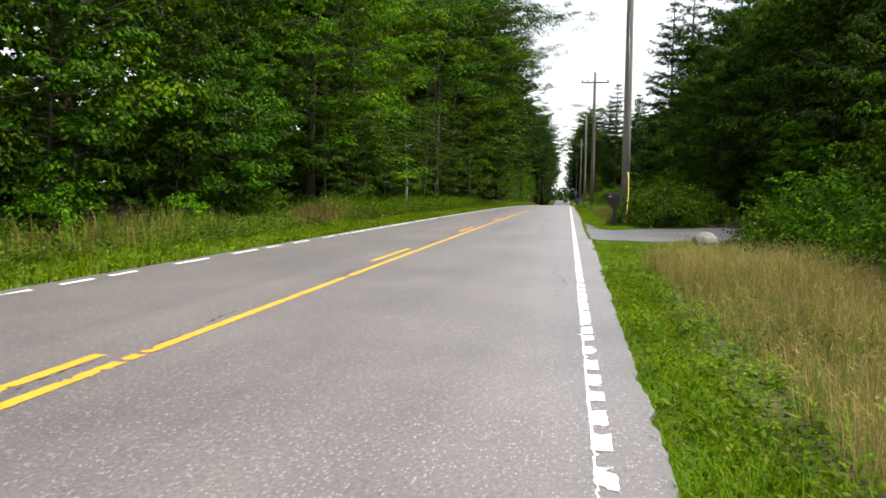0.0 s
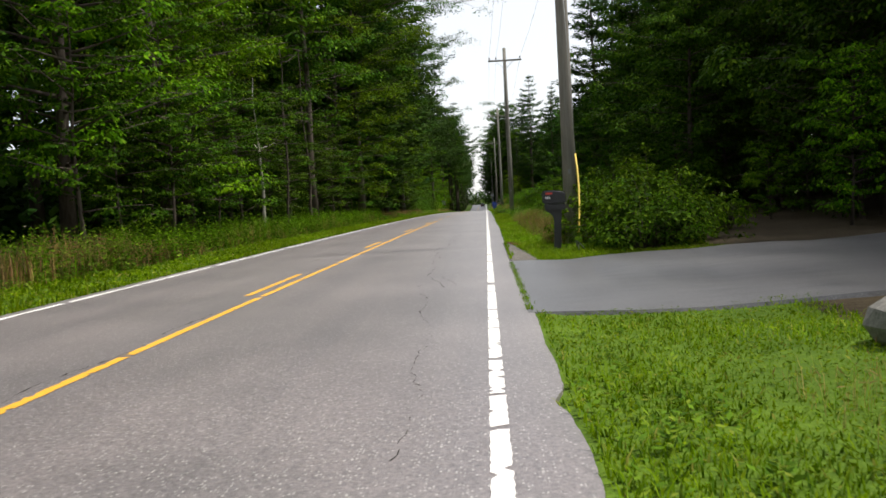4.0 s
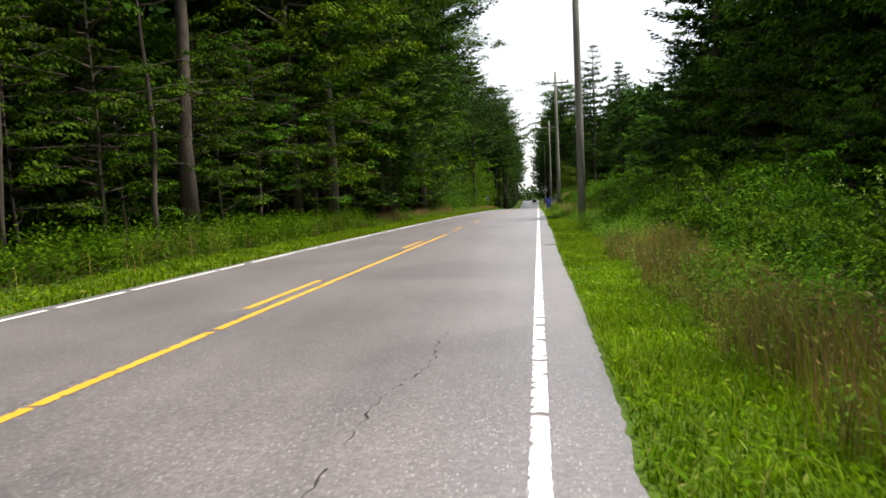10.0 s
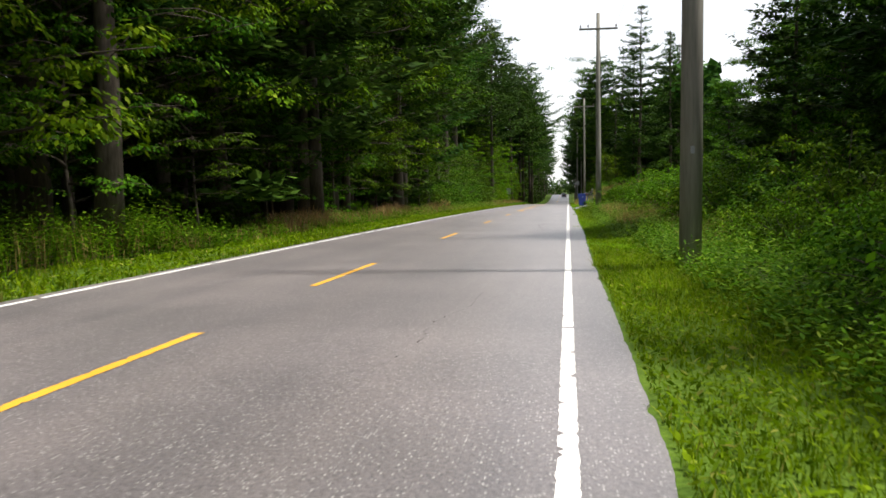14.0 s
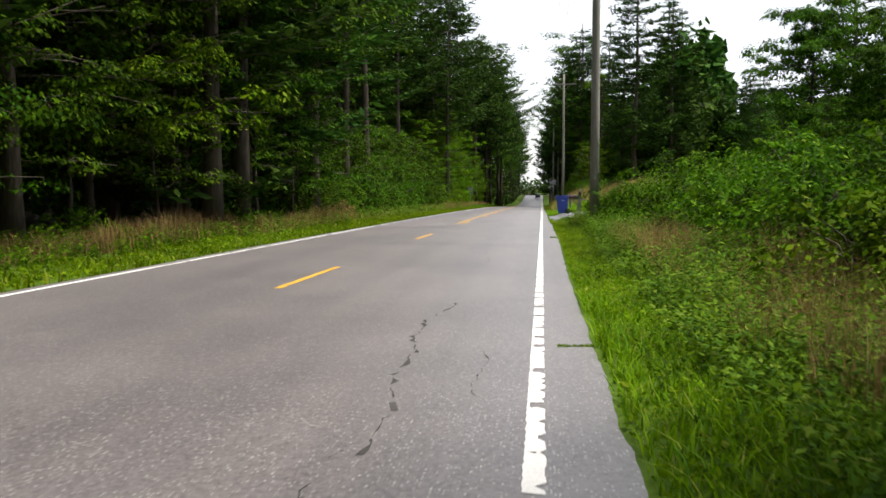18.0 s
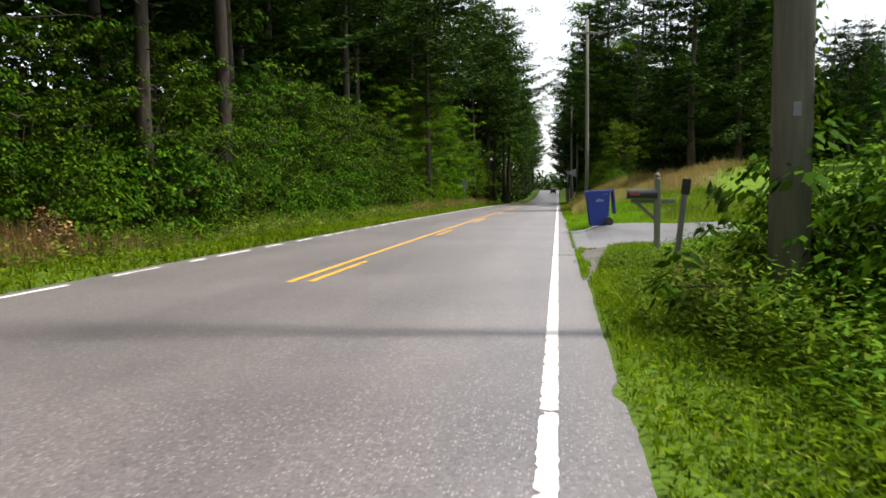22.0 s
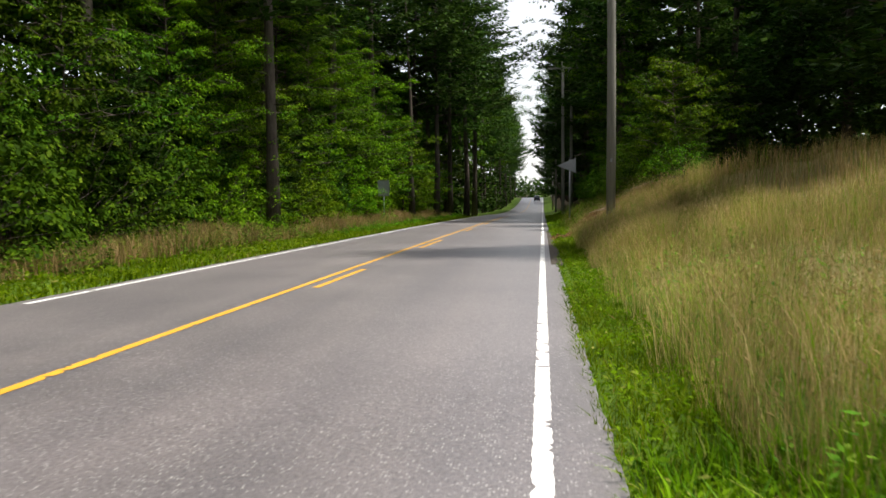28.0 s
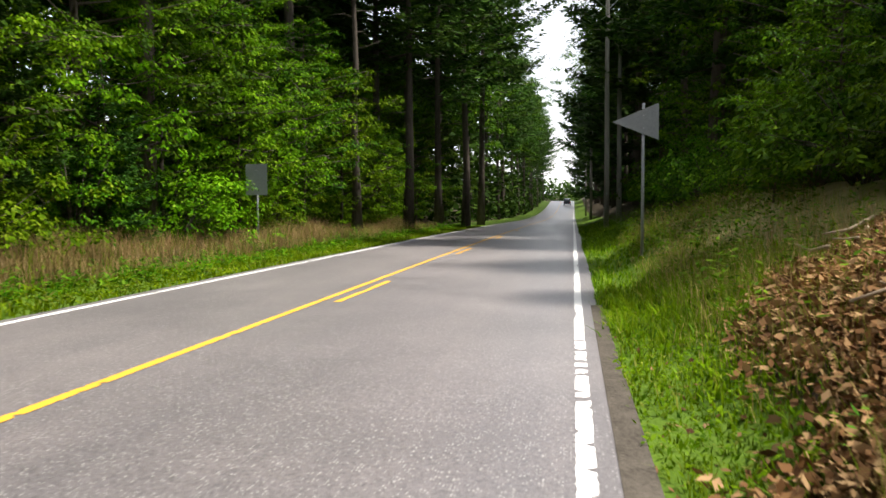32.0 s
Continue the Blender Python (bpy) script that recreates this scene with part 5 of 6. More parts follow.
for n, (pts, w) in enumerate([([(-0.29, 10.2), (-0.25, 12.3), (-0.45, 15)], 0.022), ([(-0.5, 18.2), (-0.6, 22.4), (-1.05, 27)], 0.022), ([(-0.62, 26.2), (-0.9, 27.6), (-1.0, 29.5), (-1.18, 34.8)], 0.035), ([(-0.5, 26.4), (-0.75, 28.2)], 0.02), ([(-1.2, 33.6), (-1.32, 35.3), (-1.08, 37.2), (-1.04, 41.4)], 0.035),
                              ([(-2.2, 34.0), (-2.0, 35.1), (-1.9, 36)], 0.02), ([(-1.2, 38.8), (-1.14, 40.3), (-0.98, 45.2), (-0.8, 49)], 0.024), ([(-1.2, 56.3), (-0.88, 57.3), (-0.9, 58.2), (-0.94, 62)], 0.028), ([(-1.25, 62.0), (-1.15, 63.2)], 0.02),
                              ([(-1.3, 70), (-1.0, 74.5)], 0.015), ([(-0.95, 91.0), (-0.8, 92.7), (-1.05, 95.2), (-0.92, 97.6)], 0.05), ([(-0.36, 93), (-0.48, 95.2)], 0.02), ([(-1.2, 90), (-0.9, 92)], 0.025), ([(-0.5, 106), (-0.7, 110)], 0.014), ([(-0.9, 103), (-1.1, 106)], 0.014),
                              ([(-0.1, 170.4), (-0.27, 171.9), (-0.33, 174)], 0.02), ([(-0.2, 170.2), (-0.12, 172.4)], 0.016), ([(0.05, 134.0), (0.45, 134.05)], 0.02), ([(-0.06, 128.95), (0.2, 128.92), (0.5, 128.8)], 0.03), ([(0.2, 62.45), (0.46, 62.5)], 0.05), ([(0.15, 94.88), (0.46, 94.92)], 0.05), ([(0.3, 112.4), (0.46, 112.4)], 0.04)]):
    crack(pts, w, 50 + n)

for n, (x0, y0, x1, y1) in enumerate(((0.4, 23.4, 0.4, 27), (0.4, 27, 0.4, 30.6), (0.4, 30.8, 0.4, 36.8), (0.39, 124.8, 0.38, 130), (0.38, 130.1, 0.375, 134.5), (0.375, 134.5, 0.37, 138.7), (0.44, 130.4, 0.43, 134.2), (0.43, 134.8, 0.42, 138.2), (0.4, 130.25, 0.5, 130.28), (0.1, 135.4, 0.38, 135.45))):
    crack([(x0, y0), (x1, y1)], 0.035, 130 + n, 0.011)
for n, (y0, y1) in enumerate(((3, 9), (11, 13), (17, 25), (27, 40), (42, 47), (49, 58), (60, 68))):
    crack([(-3.35, y0), (-3.36, y1)], 0.03, 150 + n)

# tufts that grow in the joints of the driveways
def joint(n, x0, x1, y0, y1, h, clump=0.0):
    """Short blades along a seam, in broken clumps."""
    u = RNG.uniform(0, 1, n)
    if clump:
        u = np.clip(RNG.integers(0, int(clump), n) / clump + RNG.uniform(0, 0.6, n) ** 2 / clump + 0.3 / clump * np.sin(RNG.integers(0, int(clump), n)), 0, 1)
    along = abs(y1 - y0) > abs(x1 - x0)
    x, y = x0 + (x1 - x0) * u, y0 + (y1 - y0) * u
    side = RNG.normal(0, 0.022, n)
    x, y = (x + side, y) if along else (x, y + side)
    return np.stack([x, y, RNG.uniform(0.4, 1.0, n) * h], 1)


def overgrown(n, y0, y1, left, right, h):
    """Grass that has closed over the broken edge between road and shoulder."""
    y = RNG.uniform(y0, y1, n)
    wide = left + (right - left) * (0.35 + 0.65 * np.abs(np.sin(y * 2.1) * np.sin(y * 0.9 + 1)))
    return np.stack([left + (wide - left) * RNG.uniform(0, 1, n), y, RNG.uniform(0.3, 1.0, n) * h], 1)


tufts = np.concatenate([joint(900, 0.4, 0.39, 23.6, 30.7, 0.05, 9), overgrown(900, 31.2, 37.0, 0.39, 0.5, 0.07), joint(260, 0.16, 0.46, 62.48, 62.5, 0.022), joint(260, 0.15, 0.46, 94.88, 94.92, 0.025),
                        joint(1000, 0.375, 0.37, 130.9, 138.6, 0.045, 11), overgrown(2600, 124.6, 130.0, 0.37, 0.56, 0.08), joint(420, 0.38, 0.85, 130.2, 130.32, 0.045, 5), joint(300, -0.08, 0.4, 128.95, 128.86, 0.02), joint(160, 0.25, 0.46, 112.4, 112.4, 0.05)])
roots = np.stack([tufts[:, 0], tufts[:, 1], np.array([max(road_z(v), lay1(u, v) + 0.04) - 0.004 for u, v in tufts[:, :2]])], 1)
tagged(new("joint_grass", blade_mesh("joint_grass", roots, tufts[:, 2], tufts[:, 2] * RNG.uniform(0.3, 0.9, len(tufts)), np.full(len(tufts), 0.007), [M_GRASS])[0]), "small tufts of grass in cracks of the asphalt", "grass", kind="stuff")


def loose_stones(n, outline, seed):
    """Crushed stones of one to four centimetres that lie loose on a shoulder."""
    r = random.Random(seed)
    a, b, c, d = [Vector((*p, 0)) for p in outline]
    verts, faces = [], []
    for _ in range(n):
        u, v = r.random(), r.random()
        p = a.lerp(b, u).lerp(d.lerp(c, u), v)
        size, turn = r.choice((0.004, 0.006, 0.007, 0.009, 0.014)), r.uniform(0, 6.3)
        z = max(road_z(p.y), lay1(p.x, p.y) + 0.04)
        q = len(verts)
        for k in range(5):
            w = size * r.uniform(0.7, 1.3)
            verts.append((p.x + w * math.cos(turn + k * 1.257), p.y + w * math.sin(turn + k * 1.257), z - 0.004))
        verts.append((p.x + r.uniform(-0.3, 0.3) * size, p.y, z + size * r.uniform(0.25, 0.6)))
        faces += [(q + k, q + (k + 1) % 5, q + 5) for k in range(5)]
    tagged(new("loose_gravel", mesh_of("loose_gravel", verts, faces, M_STONES)), "loose grey crushed stones on the broken shoulder", "gravel", kind="stuff")


loose_stones(700, [(0.45, 30.9), (0.95, 30.9), (0.6, 37.0), (0.42, 37.0)], 61)
loose_stones(700, [(0.42, 124.6), (0.52, 124.6), (1.05, 130.4), (0.46, 130.1)], 62)


# ---- utility poles and wires ----
def ball(r, flat=1.0):
    bm = bmesh.new()
    bmesh.ops.create_icosphere(bm, subdivisions=2, radius=r)
    for v in bm.verts:
        v.co.z *= flat
    return bm


def utility_pole(x, y, h, arm, lean=(0, 0), r=0.16, vines=False, label="weathered wooden utility pole standing on the grassy verge"):
    ob = thing("utility_pole", pose(x, y, lay1(x, y), lean[0], lean[1], 0), label, "utility pole", "utility poles along the road")
    part("shaft", tubes("shaft", [([(0, 0, -0.4), (0.01, 0, h * 0.33), (-0.01, 0.01, h * 0.66), (0, 0, h)], [r, r * 0.92, r * 0.8, r * 0.66], 14)], M_POLE), parent=ob)
    if arm:
        cross = part("crossarm", box(-1.2, 1.2, -0.2, -0.09, arm - 0.06, arm + 0.06, 0.012), M_POLE, ob)
        for dx in (-1.1, -0.62, 1.1):
            part("insulator", lathe([(0.02, arm + 0.06), (0.02, arm + 0.12), (0.055, arm + 0.13), (0.05, arm + 0.17), (0.06, arm + 0.18), (0.035, arm + 0.25), (0.01, arm + 0.27)], 10), M_GLASS, cross, at=Matrix.Translation((dx, -0.145, 0)))
        for s in (-1, 1):
            part("brace", tubes("brace", [([(s * 0.6, -0.1, arm - 0.05), (0, -0.14, arm - 0.65)], [0.014, 0.014], 5)], M_STEEL), parent=cross)
    part("number_tag", box(-0.03, 0.03, -r - 0.002, -r + 0.006, 1.75, 1.86, 0.002), M_SIGNBACK, ob)
    if vines:
        n = 420
        a, z = RNG.uniform(-0.6, 2.4, n), RNG.uniform(0.0, 3.0, n) ** 1.05
        c = np.stack([np.cos(a) * (r + 0.05), np.sin(a) * (r + 0.05), z], 1) + RNG.normal(0, 0.035, (n, 3))
        part("vine", leaf_mesh("vine", c, np.stack([np.cos(a), np.sin(a), 0.5 + 0 * a], 1) + RNG.normal(0, 0.3, (n, 3)), unit(n), RNG.uniform(0.06, 0.11, n), RNG.uniform(0.04, 0.08, n), M_BUSH, 0.1), parent=ob, label="green creeper climbing the pole")
    return ob


POLES = [(2.08, 36.2, 12.6, 11.6), (1.82, 77.5, 12.0, 11.1), (1.9, 120.1, 12.4, 11.4), (2.03, 174.9, 12.6, 11.6), (1.62, 219.0, 12.6, 11.7), (1.7, 262.0, 12.4, 11.5), (1.8, 305.0, 12.4, 11.5)]
for n, (x, y, h, arm) in enumerate(POLES):
    utility_pole(x, y, h, arm, r=0.17 if n < 3 else 0.14, vines=n == 2, label="weathered wooden utility pole with creeper at its base" if n == 2 else "weathered grey wooden utility pole with a crossarm on the verge")
utility_pole(2.35, 221.0, 9.4, 0, r=0.15, label="shorter weathered wooden pole beside a utility pole")
for dx in (-1.1, -0.62, 1.1):
    spans = []
    pts = [(x + dx, y - 0.145, lay1(x, y) + arm + 0.27) for x, y, h, arm in [(2.0, -8.0, 12.6, 11.6)] + POLES]
    for p, q in zip(pts, pts[1:]):
        path = [(p[0] + (q[0] - p[0]) * u, p[1] + (q[1] - p[1]) * u, p[2] + (q[2] - p[2]) * u - 0.7 * 4 * u * (1 - u)) for u in np.linspace(0, 1, 9)]
        spans.append((path, [0.007] * 9, 4))
    tagged(new("power_line", tubes("power_line", spans, M_WIRE)), "thin black overhead wire strung between utility poles", "wire", "overhead wires")

# guy wire with its yellow guard
gz0 = lay1(1.93, 33.35)
guy = thing("guy_wire", pose(1.93, 33.35, gz0), "steel guy wire with a bent yellow plastic guard by the mailbox", "guy wire")
part("anchor_rod", tubes("anchor_rod", [([(0.03, -0.06, -0.15), (0, 0, 0.24)], [0.012, 0.012], 8), ([(0.2, 0.12, 0.0), (0.0, 0.0, 0.22)], [0.014, 0.014], 8)], M_STEEL), parent=guy)
part("clamp", lathe([(0.02, 0.12), (0.04, 0.14), (0.04, 0.24), (0.025, 0.26)], 10), M_STEEL, guy)
gpath = [(0.0, 0.0, 0.22), (0.06, 0.1, 0.6), (0.1, 0.28, 1.0), (0.13, 0.5, 1.4), (0.14, 0.75, 1.8), (0.13, 0.95, 2.15)]
part("guard", tubes("guard", [(gpath, [0.022] * 6, 10)], M_GUARD), parent=guy, label="faded yellow plastic guard")
part("strand", tubes("strand", [([gpath[-1], (0.12, 2.72, 8.6)], [0.008, 0.008], 5)], M_STEEL), parent=guy)


# ---- mailbox by the first driveway ----
def extruded(profile, y0, y1, bevel=0.0, seg=2):
    bm = bmesh.new()
    f = bm.faces.new([bm.verts.new((x, y0, z)) for x, z in profile])
    geo = bmesh.ops.extrude_face_region(bm, geom=[f])
    bmesh.ops.translate(bm, verts=[e for e in geo["geom"] if isinstance(e, bmesh.types.BMVert)], vec=(0, y1 - y0, 0))
    if bevel:
        bmesh.ops.recalc_face_normals(bm, faces=bm.faces)
        bmesh.ops.bevel(bm, geom=[e for e in bm.edges], offset=bevel, segments=seg, affect="EDGES")
    return bm


mz = lay1(1.6, 34.3)
mbox = thing("mailbox", pose(1.56, 34.25, mz + 0.02, 0, 0, -4) @ Matrix.Scale(1.09, 4), "black plastic mailbox on a matching post beside the driveway", "mailbox")
neck = [(0.075, -0.12), (0.1, 0.55), (0.13, 0.84), (-0.22, 0.84), (-0.2, 0.8), (-0.12, 0.76), (-0.06, 0.68), (-0.045, 0.55), (-0.075, -0.12)]
part("post", extruded(neck, -0.075, 0.075, 0.012), M_BLACK, mbox)
part("box", extruded([(0.2, 0.82), (0.2, 0.95), (-0.235, 0.95), (-0.225, 0.82)], -0.135, 0.135, 0.015), M_BLACK, mbox)
lid = [(0.205, 0.955), (0.215, 1.16), (0.17, 1.2), (0.03, 1.225), (-0.1, 1.235), (-0.24, 1.23), (-0.262, 1.21), (-0.245, 0.955)]
part("lid", extruded(lid, -0.142, 0.142, 0.018, 3), M_BLACK, mbox)
part("door", extruded([(-0.25, 0.97), (-0.268, 1.2), (-0.285, 1.2), (-0.262, 0.97)], -0.12, 0.12, 0.006), M_BLACK, mbox)
part("flag", extruded([(-0.2, 1.15), (-0.2, 1.185), (-0.15, 1.195), (-0.13, 1.185), (-0.055, 1.185), (-0.05, 1.15)], -0.158, -0.146, 0.003), M_RED, mbox, "red plastic signal flag")
for dx in (-0.19, -0.155, -0.12):
    part("figure", box(dx - 0.013, dx + 0.013, -0.1455, -0.1425, 1.06, 1.105, 0.001), M_LETTER, mbox, "white stick-on figure")

# boulder by the driveway
bm = ball(0.32, 0.75)
for v in bm.verts:
    v.co *= 1 + 0.22 * noise.noise(v.co * 3.1)
rock = tagged(part("boulder", bm, material("mossy_granite", (0.1, 0.1, 0.09), (0.3, 0.29, 0.27), 0.9, 3, 30, 0.6), at=pose(2.95, 20.6, lay1(2.95, 20.6) + 0.12)), "grey granite boulder at the edge of the shrubs", "rock")

# ---- mailbox, stake and bin by the second driveway ----
z2 = lay1(1.74, 128.1)
mb2 = thing("mailbox", pose(1.74, 128.1, z2 + 0.05), "black metal mailbox on a weathered grey wooden post", "mailbox")
part("post", box(-0.05, 0.05, -0.05, 0.05, -0.1, 1.27, 0.008), M_POST, mb2)
part("finial", lathe([(0.05, 1.27), (0.055, 1.285), (0.03, 1.3), (0.045, 1.325), (0.045, 1.35), (0.02, 1.38), (0.005, 1.39)], 12), M_POST, mb2)
part("arm", box(-0.45, 0.3, -0.035, 0.035, 0.86, 0.93, 0.006), M_POST, mb2)
part("brace", extruded([(-0.05, 0.56), (-0.05, 0.64), (-0.3, 0.862), (-0.38, 0.862)], -0.03, 0.03, 0.004), M_POST, mb2)
arch = [(math.cos(a) * 0.085, 0.08 + math.sin(a) * 0.085 + 0.94) for a in np.linspace(0, math.pi, 10)] + [(-0.085, 0.94), (0.085, 0.94)]
bm = bmesh.new()
ring = [bm.verts.new((-0.5, u, w)) for u, w in arch]
f = bm.faces.new(ring)
geo = bmesh.ops.extrude_face_region(bm, geom=[f])
bmesh.ops.translate(bm, verts=[e for e in geo["geom"] if isinstance(e, bmesh.types.BMVert)], vec=(0.49, 0, 0))
part("box", bm, M_BOXMETAL, mb2)
bm = bmesh.new()
ring = [bm.verts.new((-0.515, u * 1.06, (w - 1.0) * 1.04 + 1.0)) for u, w in arch]
f = bm.faces.new(ring)
geo = bmesh.ops.extrude_face_region(bm, geom=[f])
bmesh.ops.translate(bm, verts=[e for e in geo["geom"] if isinstance(e, bmesh.types.BMVert)], vec=(0.02, 0, 0))
door2 = part("door", bm, M_BOXMETAL, mb2)
part("latch", box(-0.525, -0.512, -0.015, 0.015, 1.06, 1.1, 0.003), M_STEEL, door2, "small steel latch")
part("flag", box(-0.46, -0.3, -0.097, -0.09, 1.0, 1.025, 0.002), M_RED, mb2, "faded red signal flag")

sz = lay1(1.37, 123.1)
stake = thing("marker_stake", pose(1.37, 123.1, sz - 0.05, 2, 6, 0), "leaning grey wooden stake with a dark reflector head", "stake")
part("shaft", box(-0.032, 0.032, -0.03, 0.03, -0.1, 1.26, 0.006), M_POST, stake)
part("reflector", box(-0.05, 0.05, -0.042, -0.03, 1.15, 1.33, 0.004), M_BLACK, stake)

bz = lay1(1.2, 137.7) + 0.035
bin_ = thing("wheeled_bin", pose(1.2, 137.7, bz, 0, -2, 3) @ Matrix.Scale(1.07, 4), "blue plastic wheeled bin with its lid hanging open on the driveway", "bin")
bm = bmesh.new()
rings = []
for zz, hx, hy in ((0.03, 0.2, 0.22), (0.05, 0.215, 0.235), (0.55, 0.255, 0.275), (0.88, 0.285, 0.305), (0.885, 0.315, 0.335), (0.945, 0.318, 0.338), (0.95, 0.28, 0.3), (0.4, 0.235, 0.255)):
    rings.append([bm.verts.new((sx * hx + ox * 0.045 * sx, sy * hy + oy * 0.045 * sy, zz)) for sx, sy, ox, oy in ((-1, -1, 0, -0), (-1, -1, 0.8, 0), (1, -1, -0.8, 0), (1, -1, 0, 0), (1, 1, 0, 0), (1, 1, -0.8, 0), (-1, 1, 0.8, 0), (-1, 1, 0, 0))])
for rr, o in zip(rings, range(len(rings))):
    for i, (sx, sy) in enumerate(((-1, -1), (-1, -1), (1, -1), (1, -1), (1, 1), (1, 1), (-1, 1), (-1, 1))):
        if i in (0, 3, 4, 7):
            rr[i].co.y -= 0.035 * sy
for a, b in zip(rings, rings[1:]):
    for i in range(8):
        bm.faces.new((a[i], a[(i + 1) % 8], b[(i + 1) % 8], b[i]))
bm.faces.new(rings[0][::-1])
bm.faces.new(rings[-1])
body = part("body", bm, M_BLUE, bin_)
part("lid", extruded([(0.345, 0.97), (0.375, 0.985), (0.405, 0.6), (0.415, 0.34), (0.395, 0.31), (0.375, 0.34), (0.36, 0.62)], -0.31, 0.31, 0.01), M_BLUE, bin_, "blue lid hanging down")
part("handle", tubes("handle", [([(0.3, -0.28, 0.93), (0.37, -0.26, 0.965), (0.37, 0.26, 0.965), (0.3, 0.28, 0.93)], [0.016] * 4, 8)], M_BLUE), parent=bin_)
part("front_lip", box(-0.35, -0.3, -0.3, 0.3, 0.84, 0.93, 0.012), M_BLUE, bin_)
part("axle", tubes("axle", [([(0.21, -0.31, 0.125), (0.21, 0.31, 0.125)], [0.012, 0.012], 8)], M_STEEL), parent=bin_)
for sy in (-1, 1):
    wheel = part("wheel", lathe([(0.06, -0.03), (0.115, -0.03), (0.125, -0.015), (0.125, 0.015), (0.115, 0.03), (0.06, 0.03)], 20), M_RUBBER, bin_, "black rubber wheel", at=Matrix.Translation((0.21, sy * 0.3, 0.125)) @ Matrix.Rotation(radians(90), 4, "X"))
    part("hub", lathe([(0.055, -0.034), (0.055, 0.034), (0.02, 0.04)], 12), M_BLACK, wheel)
for n, (w, zz) in enumerate(((0.05, 0.72), (0.085, 0.695), (0.1, 0.665))):
    part("emblem", box(-w, w, -0.2915 + 0.002 * n, -0.285, zz, zz + 0.016, 0.001), M_LOGO, body, "pale printed emblem bars")
part("emblem", box(0.1, 0.2, -0.318, -0.3, 0.85, 0.862, 0.001), M_LOGO, body, "pale printed bar")

# ---- signs seen from behind ----
sg = thing("road_sign", pose(1.32, 191.6, lay1(1.32, 191.6)), "grey metal back of a pennant road sign on a steel post", "road sign")
top = 3.3 + road_z(191.6) - lay1(1.32, 191.6) + 0.06
part("post", tubes("post", [([(0, 0, -0.2), (0, 0, top)], [0.032, 0.032], 6)], M_SIGNBACK), parent=sg)
part("plate", extruded([(0.3, top - 0.74), (0.3, top), (-0.62, top - 0.37)], -0.05, -0.044, 0.001), M_SIGNBACK, sg)
for dz in (0.25, 0.5):
    part("bolt", ball(0.014), M_STEEL, sg, at=Matrix.Translation((0, -0.055, top - dz)))
sl = thing("road_sign", pose(-9.0, 197.4, lay1(-9.0, 197.4), 0, 0, -6), "grey metal back of a rectangular road sign on a post", "road sign")
tl = 2.5 + road_z(197.4) - lay1(-9.0, 197.4)
part("post", tubes("post", [([(0, 0, -0.2), (0, 0, tl)], [0.03, 0.03], 6)], M_SIGNBACK), parent=sl)
part("plate", box(-0.33, 0.33, -0.05, -0.044, tl - 0.86, tl + 0.02, 0.002), M_SIGNBACK, sl)
for dz in (0.15, 0.65):
    part("bolt", ball(0.014), M_STEEL, sl, at=Matrix.Translation((0, -0.055, tl - dz)))

# ---- pale leaning snag and bare trunks among the left-hand woods ----


def snag(x, y, h, r, lean, mat, label, seed, twigs=4):
    rr = random.Random(seed)
    ob = thing("bare_trunk", pose(x, y, lay1(x, y)), label, "tree trunk")
    pts, rad = bent(h, r, lean, seed)
    part("trunk", tubes("trunk", [(pts, rad, 9)], mat), parent=ob)
    for j in range(twigs):
        u = rr.uniform(0.35, 0.95)
        i = min(int(u * 7), 6)
        p = Vector(pts[i]).lerp(Vector(pts[i + 1]), u * 7 - i)
        a = rr.uniform(0, 6.28)
        part("branch", tubes("branch", [([p, p + Vector((math.cos(a) * 0.5, math.sin(a) * 0.5, 0.12)), p + Vector((math.cos(a) * 1.1, math.sin(a) * 1.1, 0.1 + rr.uniform(-0.1, 0.4)))], [0.03, 0.02, 0.008], 5)], mat), parent=ob)


snag(-10.6, 55.4, 7.5, 0.1, (-0.03, 0.03), M_BIRCH, "pale bare birch trunk standing at the edge of the woods", 61)
snag(-9.6, 55.6, 9.0, 0.07, (0.01, -0.02), M_BARK, "thin bare trunk at the edge of the woods", 62)
snag(-9.8, 62.5, 10.0, 0.09, (0.0, 0.01), M_BARK, "thin bare trunk at the edge of the woods", 63)
for n, (x, y, r) in enumerate(((-10.4, 104.0, 0.2), (-9.3, 210.2, 0.2))):
    snag(x, y, 17.0, r, (rnd.uniform(-0.015, 0.015), rnd.uniform(-0.01, 0.01)), M_BARK, "tall straight pine trunk with few low branches", 70 + n, 6)
for n, (x, y, r) in enumerate(((6.6, 187.0, 0.13),)):
    snag(x, y, 15.0, r, (rnd.uniform(-0.015, 0.015), 0.0), M_BARK, "tall dark trunk standing among the shrubs", 90 + n, 5)

